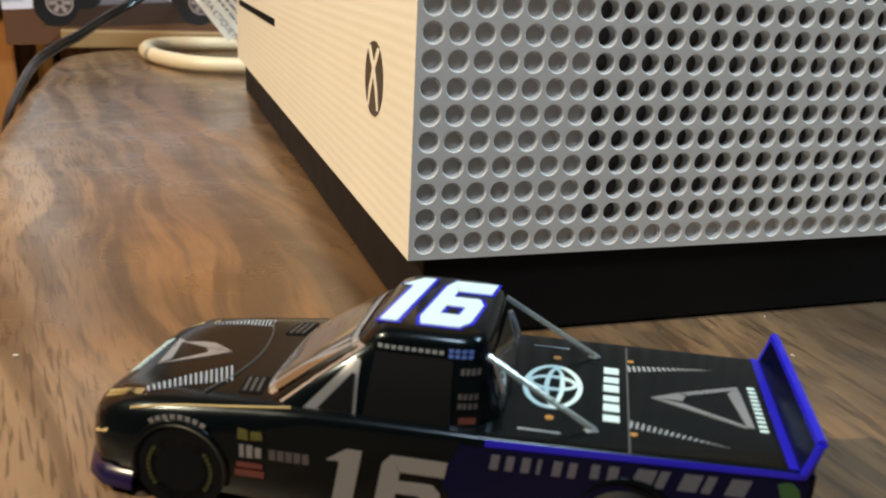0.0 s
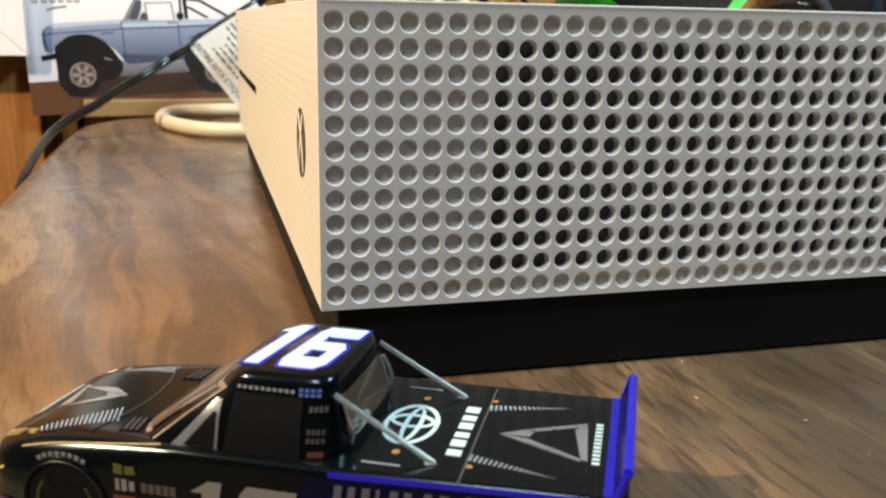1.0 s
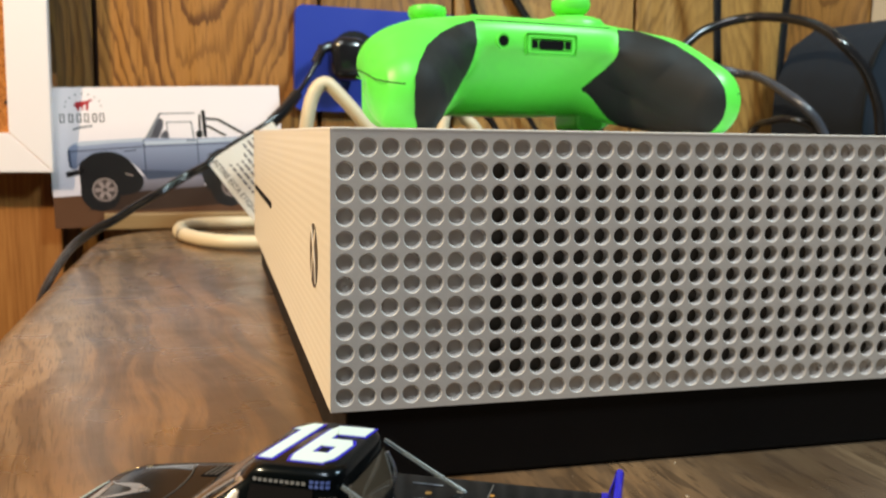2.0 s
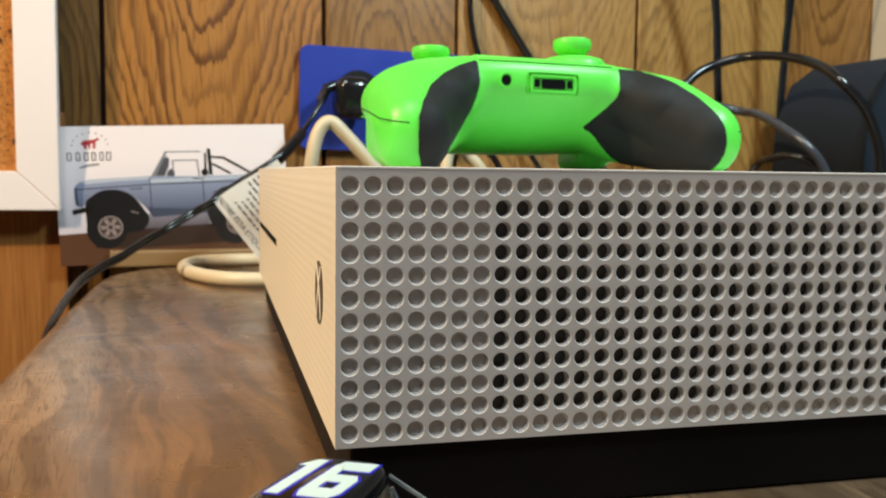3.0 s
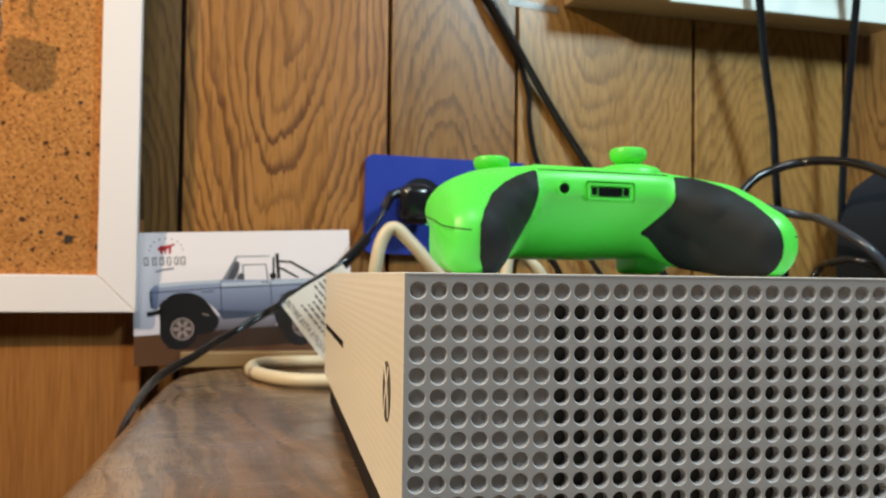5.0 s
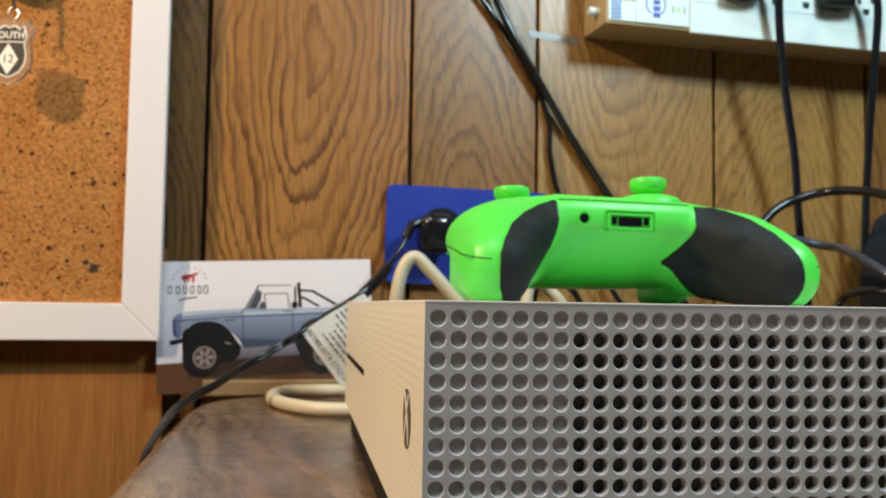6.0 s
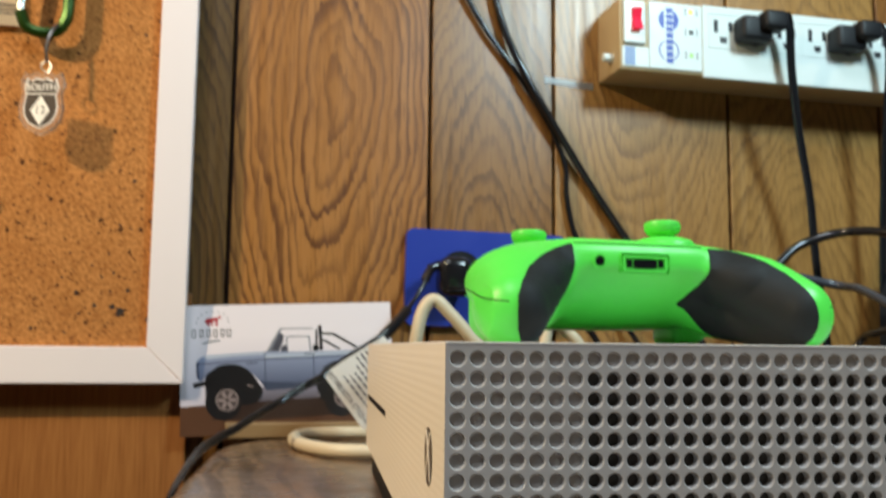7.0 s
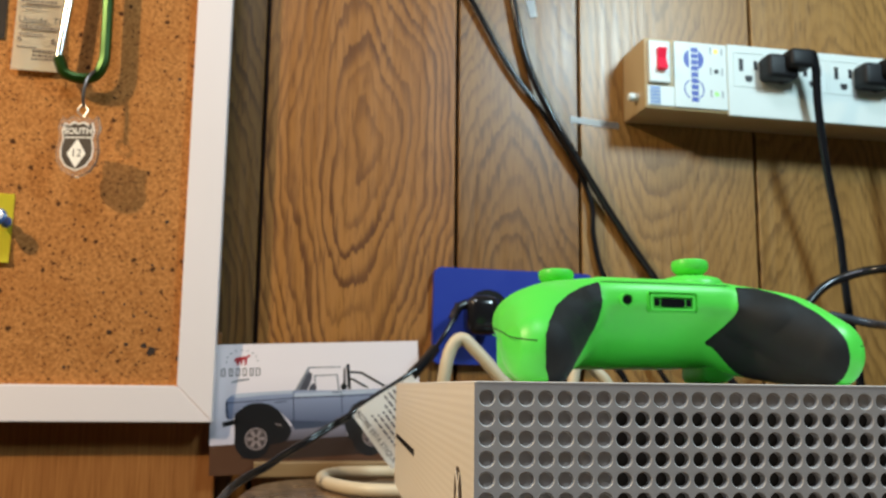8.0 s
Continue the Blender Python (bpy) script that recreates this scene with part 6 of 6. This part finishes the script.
def strip_plug(s, cord, label):
    p = thing("plug", WALL @ pose(s, -0.0468, 0.3240), label, "plug", "plugs in the power strip")
    part("plug_body", boxed(-0.0210, 0.0060, -0.018, 0.0, -0.0135, 0.0065, 0.0035, 3), PLUG, p, smooth=True)
    part("plug_neck", boxed(-0.0065, 0.0140, -0.0270, -0.010, -0.0065, 0.0090, 0.0035, 3), PLUG, p, smooth=True)
    inv = p.matrix_world.inverted()
    part("cord", tube(bmesh.new(), [inv @ W(*q) for q in cord], 0.0039, 0.0019, 10, 8, (1, 0, 0)), CORD, p, smooth=True)
    return p


strip_plug(0.3195, [(0.3270, 0.066, 0.3280), (0.3345, 0.068, 0.3310), (0.3385, 0.066, 0.3200), (0.3430, 0.060, 0.2900), (0.3545, 0.050, 0.2435), (0.3700, 0.040, 0.1900), (0.3800, 0.032, 0.1324), (0.388, 0.03, 0.080), (0.392, 0.03, 0.003)], "black plug with flat cord in the power strip")
strip_plug(0.4065, [(0.4140, 0.066, 0.3280), (0.4215, 0.068, 0.3300), (0.4290, 0.068, 0.3100), (0.4345, 0.056, 0.2600), (0.4385, 0.045, 0.2100), (0.4420, 0.036, 0.1600), (0.4450, 0.03, 0.100), (0.447, 0.03, 0.003)], "black plug with dark cord in the power strip")

TAPE = mat("clear_tape", (0.76, 0.80, 0.85), 0.3, vary=0.05, trans=0.85)
for pts, lab in (([(0.1535, 0.2860), (0.1960, 0.2830), (0.1960, 0.2775), (0.1535, 0.2805)], "strip of pale tape stuck beside the power strip"), ([(0.1150, 0.3840), (0.1230, 0.3850), (0.1250, 0.3700), (0.1190, 0.3690)], "scrap of pale tape on the panelling")):
    ob = part("tape", slab(bmesh.new(), pts, 0.0003, 0.0006, pose(0, 0, 0, 90, 0, 0)), TAPE)
    ob.matrix_world = WALL
    tagged(ob, lab, "tape")


def speaker():
    p = thing("speaker", WALL @ pose(0.535, -0.085, TZ), "dark blue-black speaker standing on table by the wall", "speaker")
    cloth = mat("speaker_dark", (0.013, 0.018, 0.027), 0.75, vary=0.2, bump=0.3, grain=500, spec=0.2)
    part("cabinet", slab(bmesh.new(), [(-0.075, 0.0), (-0.100, 0.06), (-0.098, 0.110), (-0.084, 0.142), (-0.060, 0.158), (0.080, 0.160), (0.095, 0.145), (0.100, 0.0)], -0.05, 0.05, pose(0, 0, 0, 90, 0, 0)), cloth, p, smooth=True)
    part("rim", tube(bmesh.new(), [(-0.078, -0.051, 0.004), (-0.1005, -0.051, 0.06), (-0.0985, -0.051, 0.110), (-0.0845, -0.051, 0.1425), (-0.060, -0.051, 0.1585), (0.0, -0.051, 0.1595)], 0.0012, seg=8), BLACK, p, smooth=True)
    return p


speaker()
post = part("box", boxed(0.567, 0.66, -0.030, -0.001, 0.0, 0.42, 0.002), mat("beige_card", (0.55, 0.47, 0.36), 0.6, vary=0.05))
post.matrix_world = WALL
tagged(post, "tall beige box standing against the wall behind the speaker", "box")

# ---- things on the pin board ----
CORK_FACE = 0.0221


def carabiner():
    c = thing("carabiner", WALL @ pose(-0.2232, -0.0350, 0.3080, 0, 3, 0), "green metal carabiner hanging from the pin board", "carabiner")
    green = mat("green_anodised", (0.020, 0.062, 0.007), 0.28, metal=0.6, vary=0.1)
    pts = [(-0.0130, 0, 0.050), (0.0, 0, 0.0570), (0.0105, 0, 0.048), (0.0122, 0, 0.030), (0.0142, 0, 0.0), (0.0146, 0, -0.0180), (0.0100, 0, -0.0290), (0.0, 0, -0.0320), (-0.0105, 0, -0.0290), (-0.0158, 0, -0.0190)]
    part("hook", tube(bmesh.new(), pts, 0.0040, 0.0040, seg=8), green, c)
    part("gate", tube(bmesh.new(), [(-0.0158, 0, -0.0190), (-0.0145, 0, 0.010), (-0.0135, 0, 0.046)], 0.0032, seg=12), mat("polished_steel", (0.7, 0.7, 0.68), 0.18, metal=1.0), c, "polished steel gate", smooth=True)
    return c


carabiner()
hook_pin = part("push_pin", lathe(bmesh.new(), [(0.0, 0.0), (0.0007, 0.0), (0.0007, 0.010), (0.0035, 0.0105), (0.0030, 0.016), (0.0050, 0.0175), (0.0050, 0.020), (0.0, 0.0205)], pose(-0.2380, -CORK_FACE + 0.0005, 0.3520, 90, 0, 0), 16), CORD, smooth=True)
hook_pin.matrix_world = WALL
tagged(hook_pin, "black push pin holding the carabiner", "push pin")


TAG_WHITE = mat("tag_white_print", (0.86, 0.83, 0.79), 0.55)


def key_tag():
    k = thing("key_tag", WALL @ pose(-0.2205, -0.0450, 0.2235, 0, 1, -16) @ Matrix.Scale(0.94, 4), "clear plastic road-shield key tag hanging from the carabiner", "key tag")
    clear = mat("clear_acrylic", (0.9, 0.9, 0.9), 0.08, vary=0.0, trans=0.95)

    def shield(sx, sz):
        half = [(0.0, 0.92), (0.30, 1.0), (0.62, 0.86), (0.80, 0.98), (0.98, 0.62), (0.86, 0.30), (0.98, -0.10), (0.92, -0.48), (0.62, -0.80), (0.28, -0.92), (0.0, -1.0)]
        pts = half + [(-x, z) for x, z in half[-2:0:-1]]
        return [(x * sx, z * sz) for x, z in pts]

    F = pose(0, 0, 0, 90, 0, 0)
    ring = part("tag_plate", slab(bmesh.new(), shield(0.0165, 0.0235), -0.0015, 0.0015, F), clear, k, "clear acrylic plate")
    ring.visible_shadow = False
    part("shield_border", slab(bmesh.new(), shield(0.0130, 0.0187), 0.0016, 0.0018, F), TAG_WHITE, k, "white shield border")
    part("shield_field", slab(bmesh.new(), shield(0.0120, 0.0176), 0.0018, 0.0020, F), mat("dark_brown_print", (0.030, 0.017, 0.011), 0.6), k, "dark shield field")
    part("shield_bar", slab(bmesh.new(), [(-0.0112, 0.0062), (0.0112, 0.0062), (0.0112, 0.0070), (-0.0112, 0.0070)], 0.0020, 0.0021, F), TAG_WHITE, k)
    lettering("shield_lettering", "SOUTH", 0.0066, TAG_WHITE, k, F @ pose(0, 0.0112, 0.0021), label="white capitals SOUTH", bold=0.00012)
    d = part("diamond", slab(bmesh.new(), [(0, -0.0165), (0.0072, -0.0055), (0, 0.0056), (-0.0072, -0.0055)], 0.0020, 0.0021, F), TAG_WHITE, k, "white diamond")
    lettering("diamond_lettering", "12", 0.0085, INK, d, F @ pose(0, -0.0055, 0.0022), label="black number 12")
    part("link", tube(bmesh.new(), [(0.002, 0, 0.0225), (-0.0035, 0.001, 0.0275), (0.0, 0.002, 0.0325), (0.0045, 0.001, 0.0280), (0.002, 0, 0.0225)], 0.0006, seg=8), mat("steel_wire", (0.3, 0.3, 0.3), 0.3, metal=1.0), k, "small steel ring", smooth=True)
    part("link", tube(bmesh.new(), [(0.001, 0.001, 0.0310), (0.000, 0.000, 0.040), (0.001, 0.002, 0.052), (0.003, 0.008, 0.0610), (0.004, 0.013, 0.0600)], 0.0012, seg=8), mat("steel_wire_dull", (0.25, 0.25, 0.25), 0.35, metal=1.0), k, smooth=True)
    return k


key_tag()


def sheet(name, x0, x1, z0, z1, material, label, category, curl=0.004, off=CORK_FACE, n=10):
    bm = bmesh.new()
    rows = []
    for j in range(n + 1):
        t = j / n
        z = z0 + (z1 - z0) * t
        rows.append([bm.verts.new((x, -off - 0.0004 - curl * (1 - t) ** 2, z)) for x in (x0, x1)])
    for a, b in zip(rows, rows[1:]):
        bm.faces.new((a[0], a[1], b[1], b[0]))
    bmesh.ops.solidify(bm, geom=list(bm.faces), thickness=0.00015)
    ob = part(name, bm, material, smooth=True)
    ob.matrix_world = WALL
    tagged(ob, label, category)
    return ob


rc = sheet("receipt", -0.2735, -0.2400, 0.2820, 0.3900, mat("receipt_paper", (0.80, 0.70, 0.52), 0.6, vary=0.05), "curled white printed receipt pinned to the cork", "receipt", 0.004)
F = pose(0, -0.0268, 0, 90, 0, 0)
lettering("receipt_lettering", "Upside. Th", 0.0070, INK, rc, F @ pose(-0.2555, 0.3195, 0), label="dark printed words")
bm = bmesh.new()
rnd = random.Random(5)
for z, h, x0, x1 in ((0.3330, 0.0022, -0.270, -0.246), (0.3288, 0.0012, -0.270, -0.256), (0.3130, 0.0024, -0.270, -0.243), (0.3085, 0.0012, -0.270, -0.254), (0.3040, 0.0030, -0.2705, -0.2690), (0.3030, 0.0036, -0.2480, -0.2455), (0.2990, 0.0009, -0.2705, -0.2575), (0.2960, 0.0018, -0.2600, -0.2430), (0.2930, 0.0012, -0.2600, -0.2430), (0.2902, 0.0012, -0.2600, -0.2430)):
    x = x0
    while x < x1:
        l = 0.0009 + 0.0014 * rnd.random()
        slab(bm, [(x, z), (x + l, z), (x + l, z + h), (x, z + h)], 0, 0.0001, F @ pose(0, 0, -0.0006))
        x += l + 0.0006
part("receipt_print", bm, mat("receipt_ink", (0.16, 0.12, 0.09), 0.6), rc)
sheet("sticky_note", -0.312, -0.2643, 0.1435, 0.1925, mat("yellow_note", (0.85, 0.76, 0.03), 0.6, vary=0.04), "yellow sticky note pinned to the cork", "sticky note", 0.0025)
sheet("dark_photo", -0.330, -0.2800, 0.3050, 0.400, mat("dark_print", (0.035, 0.022, 0.016), 0.4), "dark print pinned at the edge of the cork", "photo", 0.001)
bp = part("push_pin", lathe(bmesh.new(), [(0.0, 0.0), (0.0006, 0.0), (0.0006, 0.006), (0.0042, 0.0064), (0.0034, 0.0100), (0.0030, 0.0135), (0.0052, 0.0150), (0.0056, 0.0175), (0.0040, 0.0190), (0.0, 0.0192)], pose(-0.2660, -CORK_FACE + 0.0005, 0.1700, 78, 0, -12), 18), mat("blue_pin_plastic", (0.03, 0.13, 0.40), 0.25), smooth=True)
bp.matrix_world = WALL
tagged(bp, "blue plastic push pin through the sticky note", "push pin")
bm = bmesh.new()
rnd = random.Random(11)
for x, z, r in ((-0.1669, 0.0848, 0.0030), (-0.1717, 0.0883, 0.0019), (-0.1838, 0.0891, 0.0015), (-0.1621, 0.1000, 0.0014), (-0.1720, 0.1121, 0.0010), (-0.1798, 0.1090, 0.0011), (-0.1868, 0.1171, 0.0009), (-0.1960, 0.0979, 0.0011), (-0.2057, 0.1082, 0.0009), (-0.1610, 0.1775, 0.0014), (-0.1696, 0.1459, 0.0010), (-0.1621, 0.1438, 0.0009), (-0.1487, 0.0801, 0.0013), (-0.2022, 0.0704, 0.0010), (-0.2237, 0.0727, 0.0011), (-0.1759, 0.1251, 0.0008), (-0.2013, 0.1254, 0.0009), (-0.1738, 0.0989, 0.0008), (-0.1939, 0.0834, 0.0008), (-0.158, 0.285, 0.0012)):
    slab(bm, [(x + r * (0.7 + 0.6 * rnd.random()) * math.cos(a), z + r * (0.7 + 0.6 * rnd.random()) * math.sin(a)) for a in [radians(30 * i) for i in range(12)]], CORK_FACE + 0.0000, CORK_FACE + 0.00015, pose(0, 0, 0, 90, 0, 0))
holes = part("pin_holes", bm, mat("hole_dark", (0.035, 0.02, 0.014), 0.9))
holes.matrix_world = WALL
tagged(holes, "dark pin holes and chips in the cork", "pin holes", "", "stuff")

# ---- dust on the table ----


def dust_specks():
    bm = bmesh.new()
    rnd = random.Random(21)
    spots = [(-0.0594, 0.0073, 0.0007), (0.0693, -0.0013, 0.00035), (0.0761, -0.0296, 0.0003), (0.0629, -0.0174, 0.00045), (0.0972, 0.0015, 0.00025)]
    spots += [(rnd.uniform(0.03, 0.16), rnd.uniform(-0.05, 0.0), rnd.uniform(0.0001, 0.0002)) for _ in range(18)]
    spots += [(rnd.uniform(-0.085, -0.02), rnd.uniform(0.03, 0.32), rnd.uniform(0.0001, 0.0003)) for _ in range(14)]
    for x, y, r in spots:
        turn = rnd.uniform(0, 3.1)
        rim = [(r * rnd.uniform(0.6, 1.2) * math.cos(radians(60 * k)), 0.45 * r * rnd.uniform(0.6, 1.3) * math.sin(radians(60 * k))) for k in range(6)]
        slab(bm, rim, 0.0, 0.4 * r, pose(x, y, TZ + 0.00002, 0, 0, turn * 57.3))
    ob = part("dust_specks", bm, mat("pale_dust", (0.42, 0.37, 0.31), 0.9))
    tagged(ob, "pale dust specks scattered on the wooden table", "dust", "", "stuff")


dust_specks()
